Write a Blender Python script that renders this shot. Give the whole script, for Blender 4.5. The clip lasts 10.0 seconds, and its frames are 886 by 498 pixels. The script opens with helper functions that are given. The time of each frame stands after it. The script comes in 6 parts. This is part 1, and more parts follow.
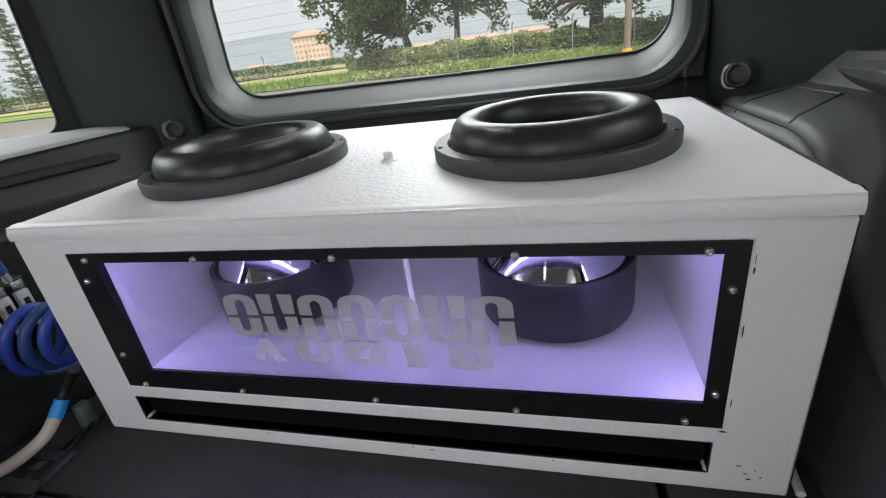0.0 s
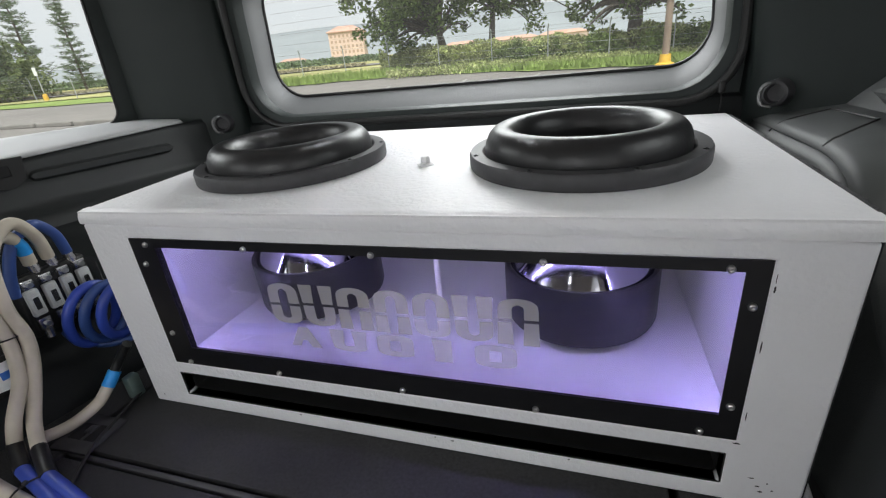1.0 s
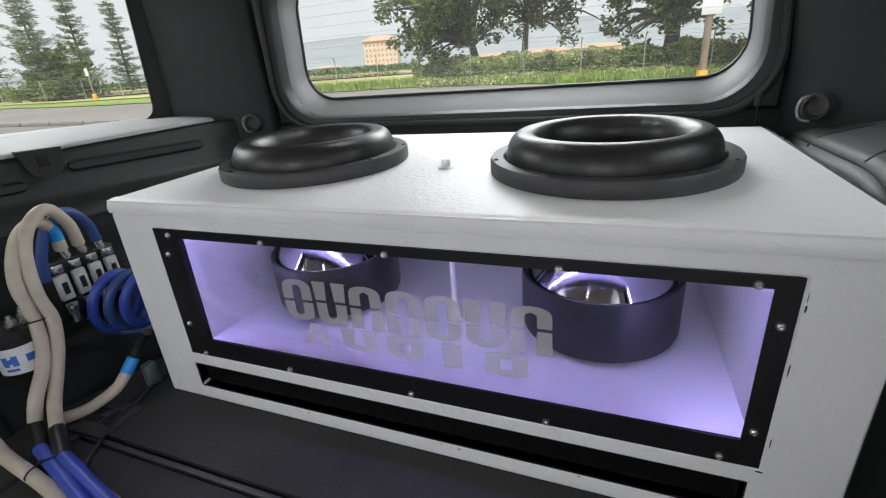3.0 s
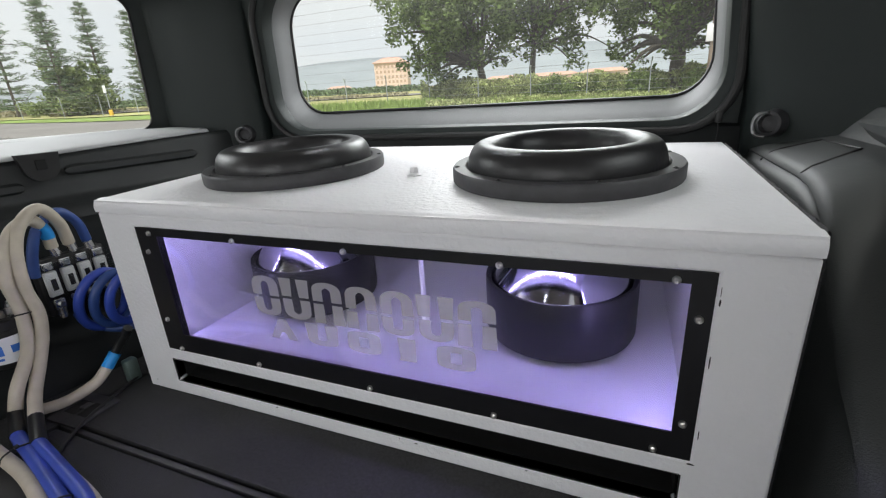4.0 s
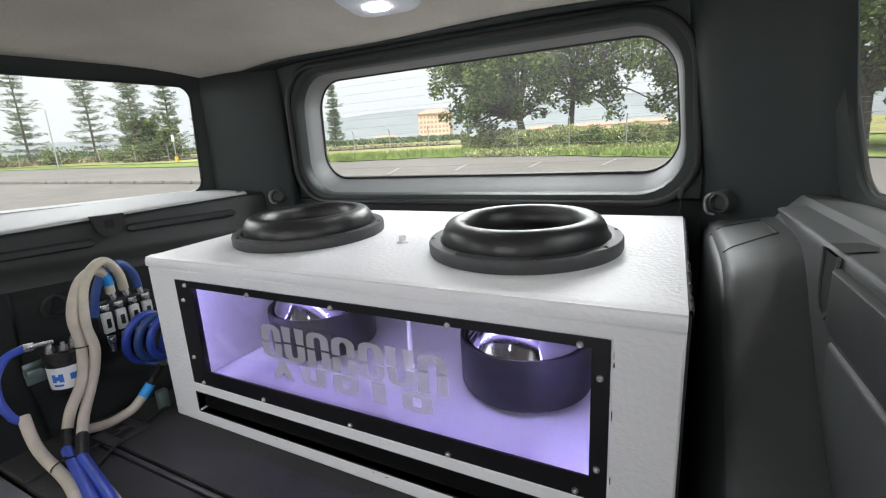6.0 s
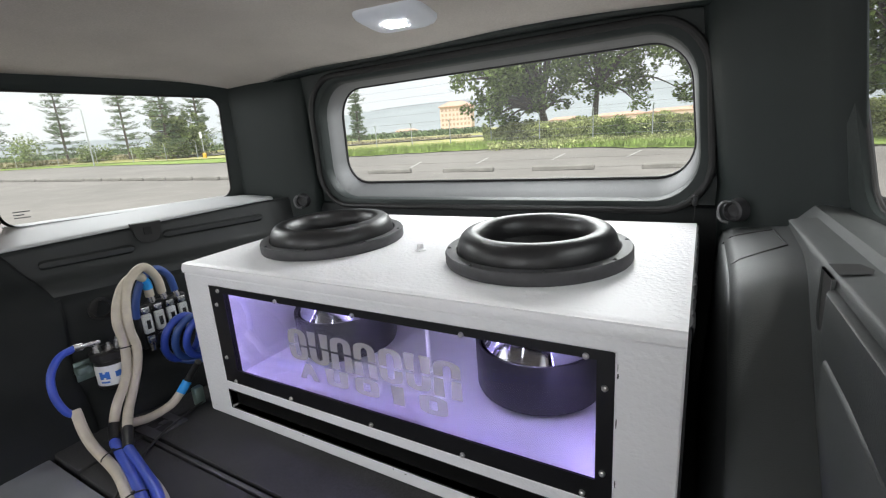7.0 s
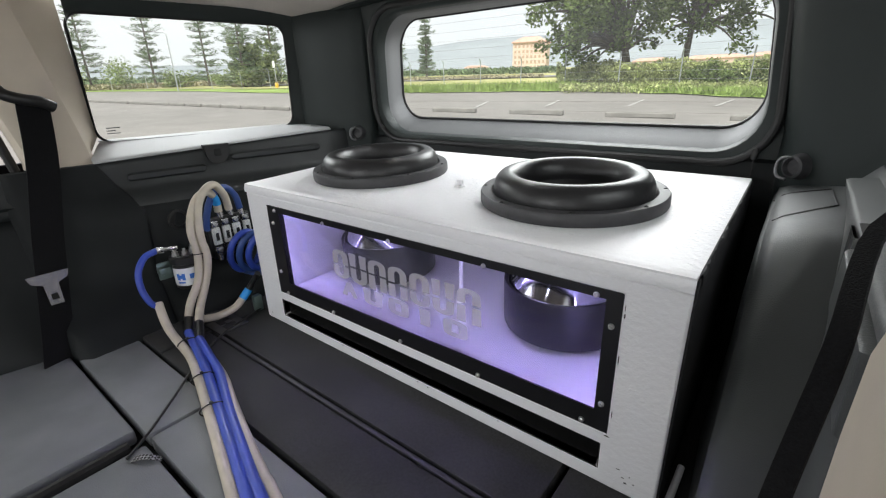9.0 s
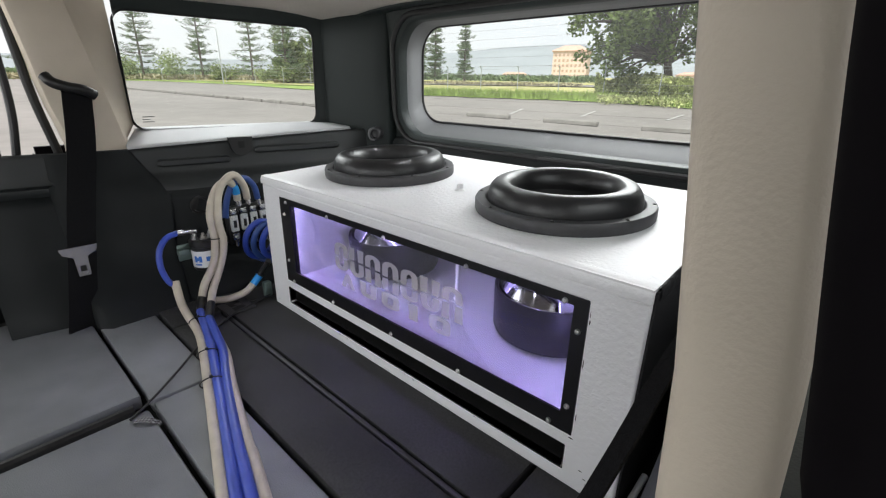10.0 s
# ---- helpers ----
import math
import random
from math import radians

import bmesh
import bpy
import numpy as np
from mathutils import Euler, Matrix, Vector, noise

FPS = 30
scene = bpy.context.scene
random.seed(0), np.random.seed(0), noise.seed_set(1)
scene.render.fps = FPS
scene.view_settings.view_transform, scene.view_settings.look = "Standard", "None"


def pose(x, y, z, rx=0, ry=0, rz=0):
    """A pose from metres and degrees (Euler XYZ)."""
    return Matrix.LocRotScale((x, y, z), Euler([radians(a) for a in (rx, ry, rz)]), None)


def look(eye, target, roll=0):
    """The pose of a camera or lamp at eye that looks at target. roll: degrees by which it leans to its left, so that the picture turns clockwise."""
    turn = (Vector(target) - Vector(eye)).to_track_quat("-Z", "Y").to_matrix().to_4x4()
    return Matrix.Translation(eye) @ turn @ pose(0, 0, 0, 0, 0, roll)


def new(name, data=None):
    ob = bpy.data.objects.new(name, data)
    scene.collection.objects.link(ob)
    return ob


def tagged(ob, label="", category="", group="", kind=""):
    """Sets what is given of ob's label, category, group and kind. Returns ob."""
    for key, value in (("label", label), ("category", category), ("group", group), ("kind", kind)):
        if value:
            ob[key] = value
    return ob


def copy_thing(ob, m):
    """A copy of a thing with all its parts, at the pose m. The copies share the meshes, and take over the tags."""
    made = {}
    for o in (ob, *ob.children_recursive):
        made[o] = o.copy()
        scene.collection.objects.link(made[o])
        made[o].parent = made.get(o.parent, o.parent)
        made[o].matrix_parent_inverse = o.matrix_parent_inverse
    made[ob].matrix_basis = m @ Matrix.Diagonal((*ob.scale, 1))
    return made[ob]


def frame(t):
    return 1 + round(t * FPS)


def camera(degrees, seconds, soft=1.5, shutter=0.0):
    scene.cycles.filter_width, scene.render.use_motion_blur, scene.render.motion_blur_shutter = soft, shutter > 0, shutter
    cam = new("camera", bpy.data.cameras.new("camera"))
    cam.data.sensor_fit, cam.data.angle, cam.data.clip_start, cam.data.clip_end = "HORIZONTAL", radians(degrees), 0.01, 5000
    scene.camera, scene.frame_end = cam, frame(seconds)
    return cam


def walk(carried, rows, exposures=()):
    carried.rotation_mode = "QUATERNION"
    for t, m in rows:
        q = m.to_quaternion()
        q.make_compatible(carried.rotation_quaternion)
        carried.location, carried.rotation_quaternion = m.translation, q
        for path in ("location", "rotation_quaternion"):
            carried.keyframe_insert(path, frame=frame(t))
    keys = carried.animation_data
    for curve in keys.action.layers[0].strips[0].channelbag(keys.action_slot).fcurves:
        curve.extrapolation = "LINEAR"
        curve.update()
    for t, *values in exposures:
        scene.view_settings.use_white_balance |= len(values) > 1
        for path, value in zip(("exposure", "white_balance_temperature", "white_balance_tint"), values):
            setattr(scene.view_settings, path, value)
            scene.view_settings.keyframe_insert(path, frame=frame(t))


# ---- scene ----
cam = camera(89.8, 10.0, 1.2)
PATH = [
    (0, (0.711, -0.405, 0.488), (0.209, 1.363, -0.299), -7.5),
    (0.5, (0.704, -0.415, 0.498), (0.155, 1.339, -0.292), -6.7),
    (1, (0.709, -0.434, 0.505), (0.107, 1.307, -0.275), -5.7),
    (1.5, (0.706, -0.437, 0.505), (0.077, 1.297, -0.266), -5.1),
    (2, (0.707, -0.435, 0.506), (0.055, 1.299, -0.248), -4.6),
    (3.5, (0.74, -0.425, 0.484), (0.02, 1.302, -0.223), -4.0),
    (4, (0.789, -0.44, 0.478), (0.055, 1.302, -0.175), -3.4),
    (4.5, (0.826, -0.475, 0.485), (0.039, 1.254, -0.14), -2.9),
    (5, (0.877, -0.477, 0.487), (0.044, 1.237, -0.12), -3.0),
    (5.5, (0.9, -0.475, 0.495), (0.042, 1.249, -0.046), -2.9),
    (6, (0.927, -0.494, 0.533), (0.025, 1.234, 0.083), -3.1),
    (7.5, (0.963, -0.513, 0.57), (-0.081, 1.109, 0.046), -3.8),
    (8, (0.985, -0.509, 0.565), (-0.129, 1.041, -0.034), -3.4),
    (8.5, (1.003, -0.523, 0.565), (-0.159, 0.965, -0.097), -2.7),
    (9, (1.009, -0.522, 0.562), (-0.159, 0.94, -0.143), -1.7),
    (9.5, (1.017, -0.516, 0.554), (-0.156, 0.932, -0.171), -0.3),
    (10, (1.081, -0.51, 0.568), (-0.18, 0.881, -0.121), 1.0),
]
walk(cam, [(t, look(eye, target, roll)) for t, eye, target, roll in PATH], [(0.0, 0.17), (2.0, 0.22), (4.0, 0.24), (6.0, 0.48), (8.0, 0.52), (10.0, 0.45)])

# ---- world and light ----
rng = random.Random(7)
TAU = 2 * math.pi
world = bpy.data.worlds.new("overcast_sky")
scene.world = world
world.use_nodes = True
wn, wl = world.node_tree.nodes, world.node_tree.links
wn.clear()
w_out = wn.new("ShaderNodeOutputWorld")
w_bg = wn.new("ShaderNodeBackground")
w_sky = wn.new("ShaderNodeTexSky")
w_sky.sky_type = "NISHITA"
w_sky.sun_disc = False
w_sky.sun_elevation = math.radians(48)
w_sky.sun_rotation = math.radians(160)
w_scale = wn.new("ShaderNodeMix")
w_scale.data_type = "RGBA"
w_scale.blend_type = "MULTIPLY"
w_scale.inputs[0].default_value = 1.0
w_scale.inputs[7].default_value = (0.05, 0.05, 0.05, 1)
w_mix = wn.new("ShaderNodeMix")
w_mix.data_type = "RGBA"
w_mix.inputs[0].default_value = 0.9
w_tex = wn.new("ShaderNodeTexCoord")
w_map = wn.new("ShaderNodeMapping")
w_map.inputs["Scale"].default_value = (1.2, 1.2, 5.0)
w_noise = wn.new("ShaderNodeTexNoise")
w_noise.inputs["Scale"].default_value = 2.2
w_noise.inputs["Detail"].default_value = 6
w_ramp = wn.new("ShaderNodeValToRGB")
w_ramp.color_ramp.elements[0].position = 0.35
w_ramp.color_ramp.elements[0].color = (0.98, 1.01, 1.06, 1)
w_ramp.color_ramp.elements[1].position = 0.68
w_ramp.color_ramp.elements[1].color = (1.08, 1.08, 1.08, 1)
wl.new(w_tex.outputs["Generated"], w_map.inputs["Vector"])
wl.new(w_map.outputs[0], w_noise.inputs["Vector"])
wl.new(w_noise.outputs["Fac"], w_ramp.inputs[0])
wl.new(w_sky.outputs[0], w_scale.inputs[6])
wl.new(w_scale.outputs[2], w_mix.inputs[6])
wl.new(w_ramp.outputs[0], w_mix.inputs[7])
wl.new(w_mix.outputs[2], w_bg.inputs[0])
w_bg.inputs[1].default_value = 0.77
wl.new(w_bg.outputs[0], w_out.inputs[0])

sun_data = bpy.data.lights.new("sun", "SUN")
sun_data.energy = 4.6
sun_data.angle = math.radians(25)
sun_data.color = (1.0, 0.97, 0.92)
sun = new("sun", sun_data)
sun.matrix_world = look((12, -34, 60), (0, 0, 0))


def area_light(name, eye, target, w, h, power, colour=(0.97, 0.985, 1.0)):
    """Sky light entering through one of the cabin's openings."""
    d = bpy.data.lights.new(name, "AREA")
    d.shape, d.size, d.size_y, d.energy, d.color = "RECTANGLE", w, h, power, colour
    ob = new(name, d)
    ob.matrix_world = look(eye, target)
    return ob


area_light("sky_rear_window", (0.42, 1.25, 1.12), (0.42, 0.20, 0.40), 0.8, 0.7, 18.0)
area_light("sky_left_window", (-0.66, 0.13, 0.78), (0.1, 0.1, 0.38), 0.50, 0.28, 2.5)
area_light("sky_right_window", (1.36, 0.0, 0.78), (0.7, 0.05, 0.38), 0.45, 0.28, 1.0)
area_light("sky_right_door", (1.75, -1.15, 0.62), (0.6, -0.3, 0.3), 0.9, 0.6, 2.6)
area_light("sky_windscreen", (0.35, -2.75, 0.75), (0.4, 0.0, 0.3), 1.2, 0.5, 18.5)
area_light("sky_left_door", (-0.75, -1.1, 0.66), (0.4, -0.4, 0.2), 0.7, 0.35, 2.4)


# ---- materials ----
def material(name, colour, rough=0.6, metal=0.0, scale=20.0, vary=0.15, bump=0.0, bump_scale=200.0, coat=0.0, spec=0.5, vary2=0.0, scale2=2.0, stretch=(1, 1, 1)):
    """A principled surface whose colour wanders at two scales, with a fine relief."""
    m = bpy.data.materials.new(name)
    m.use_nodes = True
    n, l = m.node_tree.nodes, m.node_tree.links
    b = n["Principled BSDF"]
    b.inputs["Roughness"].default_value = rough
    b.inputs["Metallic"].default_value = metal
    b.inputs["Specular IOR Level"].default_value = spec
    b.inputs["Coat Weight"].default_value = coat
    tc = n.new("ShaderNodeTexCoord")
    mp = n.new("ShaderNodeMapping")
    mp.inputs["Scale"].default_value = stretch
    l.new(tc.outputs["Object"], mp.inputs["Vector"])
    base = None
    colour = (*colour, 1)
    last = None
    for sc, amount in ((scale, vary), (scale2, vary2)):
        if amount <= 0:
            continue
        t = n.new("ShaderNodeTexNoise")
        t.inputs["Scale"].default_value = sc
        t.inputs["Detail"].default_value = 5
        l.new(mp.outputs[0], t.inputs["Vector"])
        r = n.new("ShaderNodeMapRange")
        r.inputs["From Min"].default_value, r.inputs["From Max"].default_value = 0.3, 0.7
        r.inputs["To Min"].default_value, r.inputs["To Max"].default_value = 1 - amount, 1 + amount * 0.6
        l.new(t.outputs["Fac"], r.inputs["Value"])
        mx = n.new("ShaderNodeMix")
        mx.data_type, mx.blend_type = "RGBA", "MULTIPLY"
        mx.inputs[0].default_value = 1.0
        if last is None:
            mx.inputs[6].default_value = colour
        else:
            l.new(last, mx.inputs[6])
        l.new(r.outputs[0], mx.inputs[7])
        last = mx.outputs[2]
    if last is None:
        b.inputs["Base Color"].default_value = colour
    else:
        l.new(last, b.inputs["Base Color"])
    if bump > 0:
        t = n.new("ShaderNodeTexNoise")
        t.inputs["Scale"].default_value = bump_scale
        t.inputs["Detail"].default_value = 3
        l.new(mp.outputs[0], t.inputs["Vector"])
        bp = n.new("ShaderNodeBump")
        bp.inputs["Strength"].default_value = bump
        bp.inputs["Distance"].default_value = 0.004
        l.new(t.outputs["Fac"], bp.inputs["Height"])
        l.new(bp.outputs[0], b.inputs["Normal"])
    return m


def glowing(name, colour, strength):
    m = bpy.data.materials.new(name)
    m.use_nodes = True
    b = m.node_tree.nodes["Principled BSDF"]
    b.inputs["Base Color"].default_value = (*colour, 1)
    b.inputs["Emission Color"].default_value = (*colour, 1)
    b.inputs["Emission Strength"].default_value = strength
    return m


def clear_glass(name, tint, gloss=0.06, rough=0.02):
    """A thin pane: mostly see-through, with a weak mirror that grows at grazing angles."""
    m = bpy.data.materials.new(name)
    m.use_nodes = True
    n, l = m.node_tree.nodes, m.node_tree.links
    n.clear()
    out = n.new("ShaderNodeOutputMaterial")
    tr = n.new("ShaderNodeBsdfTransparent")
    tr.inputs[0].default_value = (*tint, 1)
    gl = n.new("ShaderNodeBsdfGlossy")
    gl.inputs["Roughness"].default_value = rough
    fr = n.new("ShaderNodeFresnel")
    fr.inputs["IOR"].default_value = 1.35
    mul = n.new("ShaderNodeMath")
    mul.operation = "MULTIPLY"
    mul.inputs[1].default_value = gloss * 16
    mul.use_clamp = True
    mix = n.new("ShaderNodeMixShader")
    l.new(fr.outputs[0], mul.inputs[0])
    l.new(mul.outputs[0], mix.inputs[0])
    l.new(tr.outputs[0], mix.inputs[1])
    l.new(gl.outputs[0], mix.inputs[2])
    l.new(mix.outputs[0], out.inputs[0])
    return m


M_WHITE = material("white_brushed_paint", (0.80, 0.80, 0.815), 0.40, scale=9, vary=0.03, bump=0.22, bump_scale=130, vary2=0.03, scale2=2.5)
# roller stipple and runs in the white coat
wnodes, wlinks = M_WHITE.node_tree.nodes, M_WHITE.node_tree.links
w_first = [k for k in wnodes if k.bl_idname == "ShaderNodeBump"][0]
w_first.inputs["Strength"].default_value = 0.45
w_coord = wnodes.new("ShaderNodeTexCoord")
w_runs = wnodes.new("ShaderNodeTexNoise")
w_runs.inputs["Scale"].default_value = 75
w_runs.inputs["Detail"].default_value = 4
w_runs.inputs["Roughness"].default_value = 0.7
w_cut = wnodes.new("ShaderNodeMapRange")
w_cut.inputs["From Min"].default_value, w_cut.inputs["From Max"].default_value = 0.60, 0.74
w_second = wnodes.new("ShaderNodeBump")
w_second.inputs["Strength"].default_value = 0.2
w_second.inputs["Distance"].default_value = 0.004
wlinks.new(w_coord.outputs["Object"], w_runs.inputs["Vector"])
wlinks.new(w_runs.outputs["Fac"], w_cut.inputs["Value"])
wlinks.new(w_cut.outputs[0], w_second.inputs["Height"])
wlinks.new(w_first.outputs[0], w_second.inputs["Normal"])
wlinks.new(w_second.outputs[0], wnodes["Principled BSDF"].inputs["Normal"])
M_WHITE_IN = material("white_inside_paint", (0.82, 0.81, 0.82), 0.38, scale=12, vary=0.04, bump=0.1, bump_scale=60)
M_BLACKPAINT = material("black_border_paint", (0.008, 0.008, 0.009), 0.32, scale=40, vary=0.3, bump=0.05, bump_scale=90)
M_BLACKBOX = material("black_box_side_carpet", (0.010, 0.010, 0.012), 0.75, scale=160, vary=0.4, bump=0.5, bump_scale=400)
M_RUBBER = material("black_rubber", (0.016, 0.016, 0.017), 0.37, scale=30, vary=0.3, bump=0.08, bump_scale=150, vary2=0.2, scale2=5)
M_GASKET = material("black_gasket_rubber", (0.040, 0.040, 0.043), 0.5, scale=60, vary=0.2, bump=0.06, bump_scale=250)
M_CONE = material("black_cone_paper", (0.012, 0.012, 0.013), 0.6, scale=90, vary=0.3, bump=0.2, bump_scale=300)
M_MAGNET = material("black_magnet_coat", (0.014, 0.014, 0.016), 0.4, scale=70, vary=0.2, bump=0.05, bump_scale=200)
M_ALU = material("polished_aluminium", (0.40, 0.40, 0.42), 0.085, 1.0, scale=60, vary=0.05)
# turned metal: glints are drawn out across the lathe's grooves
alu_nodes = M_ALU.node_tree.nodes
alu_tangent = alu_nodes.new("ShaderNodeTangent")
alu_tangent.direction_type, alu_tangent.axis = "RADIAL", "Z"
alu_nodes["Principled BSDF"].inputs["Anisotropic"].default_value = 0.85
alu_nodes["Principled BSDF"].inputs["Anisotropic Rotation"].default_value = 0.25
M_ALU.node_tree.links.new(alu_tangent.outputs[0], alu_nodes["Principled BSDF"].inputs["Tangent"])
M_STEEL = material("screw_steel", (0.62, 0.61, 0.60), 0.28, 1.0, scale=300, vary=0.2)
M_SILVER = material("nickel_plate", (0.72, 0.71, 0.70), 0.25, 1.0, scale=150, vary=0.15)
# near-black for unlit parts; also paints the shade of recesses and slots
M_DARKHOLE = material("near_black_hollow", (0.006, 0.006, 0.006), 0.8, scale=80, vary=0.3)
M_PLASTIC = material("charcoal_trim_plastic", (0.0165, 0.0225, 0.0215), 0.5, spec=0.3, scale=7, vary=0.08, bump=0.16, bump_scale=700, vary2=0.12, scale2=2)
# lighter copy of the charcoal trim; the open door's light is in its colour
M_PLASTIC_R = material("door_lit_trim_plastic", (0.056, 0.061, 0.061), 0.5, scale=7, vary=0.1, bump=0.2, bump_scale=650, vary2=0.18, scale2=2.5)
M_DOOR = material("black_door_card", (0.007, 0.007, 0.008), 0.65, scale=20, vary=0.2, bump=0.15, bump_scale=500, spec=0.2)
M_PLASTIC_L = material("grey_gate_trim_plastic", (0.17, 0.175, 0.178), 0.6, scale=9, vary=0.06, bump=0.12, bump_scale=700, vary2=0.06, scale2=3)
M_PLASTIC_D = material("dark_lower_trim_plastic", (0.011, 0.013, 0.0135), 0.6, spec=0.2, scale=9, vary=0.12, bump=0.2, bump_scale=600, vary2=0.2, scale2=3)
M_PLASTIC_S = material("charcoal_shelf_plastic", (0.019, 0.022, 0.0225), 0.5, scale=8, vary=0.1, bump=0.18, bump_scale=650, vary2=0.15, scale2=2.5)
# the sky's glare on the sill is put into this pale base colour
M_SILL = material("sky_glare_sill_plastic", (0.46, 0.465, 0.47), 0.6, scale=9, vary=0.06, bump=0.1, bump_scale=700)
M_SEAL = material("black_rubber_seal", (0.007, 0.007, 0.007), 0.5, scale=50, vary=0.2)
M_BLACKFELT = material("black_door_felt", (0.006, 0.005, 0.006), 0.95, scale=80, vary=0.2, spec=0.05)
M_BEIGE = material("beige_pillar_plastic", (0.60, 0.53, 0.43), 0.6, scale=14, vary=0.05, bump=0.15, bump_scale=600, vary2=0.08, scale2=4)
M_LINER = material("beige_headliner_cloth", (0.58, 0.54, 0.49), 0.95, scale=300, vary=0.1, bump=0.3, bump_scale=900, vary2=0.1, scale2=5, spec=0.1)
M_FLOOR = material("black_cargo_carpet", (0.036, 0.036, 0.037), 0.60, scale=220, vary=0.32, bump=0.45, bump_scale=900, vary2=0.3, scale2=6, spec=0.4)
M_PAD = material("grey_seatback_panel", (0.19, 0.198, 0.21), 0.42, scale=12, vary=0.12, bump=0.3, bump_scale=500, vary2=0.2, scale2=4)
M_GLASS = clear_glass("window_glass", (0.90, 0.93, 0.91), 0.012)
# a thin veil of dust on the vehicle's windows
gn, gl2 = M_GLASS.node_tree.nodes, M_GLASS.node_tree.links
g_out = [k for k in gn if k.bl_idname == "ShaderNodeOutputMaterial"][0]
g_clear = g_out.inputs[0].links[0].from_socket
g_dust, g_mix, g_tex, g_rng = gn.new("ShaderNodeBsdfTranslucent"), gn.new("ShaderNodeMixShader"), gn.new("ShaderNodeTexNoise"), gn.new("ShaderNodeMapRange")
g_dust.inputs[0].default_value = (0.85, 0.86, 0.84, 1)
g_tex.inputs["Scale"].default_value = 3.5
g_rng.inputs["To Min"].default_value, g_rng.inputs["To Max"].default_value = 0.008, 0.045
gl2.new(g_tex.outputs["Fac"], g_rng.inputs["Value"])
gl2.new(g_rng.outputs[0], g_mix.inputs[0])
gl2.new(g_clear, g_mix.inputs[1])
gl2.new(g_dust.outputs[0], g_mix.inputs[2])
gl2.new(g_mix.outputs[0], g_out.inputs[0])
M_PLEXI = clear_glass("acrylic_sheet", (0.95, 0.95, 0.95), 0.018)
M_LED = glowing("led_strip_violet", (0.47, 0.40, 1.0), 96.0)
M_LAMP = glowing("dome_lamp_led", (0.95, 0.97, 1.0), 140.0)
M_LAMPHOUSE = material("frosted_lamp_lens", (0.72, 0.76, 0.82), 0.3, scale=20, vary=0.04)


# ---- mesh helpers ----
def mesh_object(name, bm, mat, smooth=35):
    bmesh.ops.recalc_face_normals(bm, faces=bm.faces)
    me = bpy.data.meshes.new(name)
    bm.to_mesh(me)
    bm.free()
    me.materials.append(mat)
    if smooth:
        me.set_sharp_from_angle(angle=math.radians(smooth))
    return new(name, me)


def part(name, bm, mat, parent, label="", smooth=35):
    ob = mesh_object(name, bm, mat, smooth)
    ob.parent = parent
    if label:
        ob["label"] = label
    return ob


def thing(name, label, category, at=(0, 0, 0), group="", kind=""):
    """An Empty at a thing's base that carries its parts."""
    ob = new(name)
    ob.empty_display_size = 0.05
    ob.matrix_world = Matrix.Translation(at)
    return tagged(ob, label, category, group, kind)


def solid(name, bm, mat, label, category, group="", kind="", smooth=35):
    return tagged(mesh_object(name, bm, mat, smooth), label, category, group, kind)


def add_box(bm, x0, x1, y0, y1, z0, z1, bevel=0.0, seg=2):
    vs = [bm.verts.new((x, y, z)) for x in (x0, x1) for y in (y0, y1) for z in (z0, z1)]
    fs = [bm.faces.new([vs[i] for i in q]) for q in ((0, 1, 3, 2), (4, 6, 7, 5), (0, 4, 5, 1), (2, 3, 7, 6), (0, 2, 6, 4), (1, 5, 7, 3))]
    if bevel > 0:
        es = list({e for f in fs for e in f.edges})
        bmesh.ops.bevel(bm, geom=es, offset=bevel, segments=seg, affect="EDGES", profile=0.5)
    return bm


def loft(bm, loops, closed=True, cap0=False, cap1=False):
    """Quads between rows of points of equal count."""
    rows = [[bm.verts.new(p) for p in loop] for loop in loops]
    n = len(rows[0])
    for a, b in zip(rows, rows[1:]):
        for i in range(n if closed else n - 1):
            j = (i + 1) % n
            bm.faces.new((a[i], a[j], b[j], b[i]))
    if cap0:
        bm.faces.new(rows[0])
    if cap1:
        bm.faces.new(list(reversed(rows[-1])))
    return rows


def lathe(bm, profile, at=(0, 0, 0), n=48, axis="z"):
    """Turns (radius, height) pairs round an upright axis; a radius of 0 closes the end."""
    loops = []
    for r, h in profile:
        r = max(r, 0.0003)
        loops.append([(at[0] + r * math.cos(TAU * k / n), at[1] + r * math.sin(TAU * k / n), at[2] + h) if axis == "z" else
                      (at[0] + r * math.cos(TAU * k / n), at[1] + h, at[2] + r * math.sin(TAU * k / n)) for k in range(n)])
    return loft(bm, loops)


def curve_points(pts, per=6):
    """A smooth line through the points."""
    p = [Vector(q) for q in pts]
    p = [p[0] * 2 - p[1]] + p + [p[-1] * 2 - p[-2]]
    out = []
    for i in range(1, len(p) - 2):
        for k in range(per):
            t = k / per
            a, b, c, d = p[i - 1], p[i], p[i + 1], p[i + 2]
            out.append(0.5 * ((2 * b) + (c - a) * t + (2 * a - 5 * b + 4 * c - d) * t * t + (3 * b - a - 3 * c + d) * t ** 3))
    out.append(p[-2])
    return out


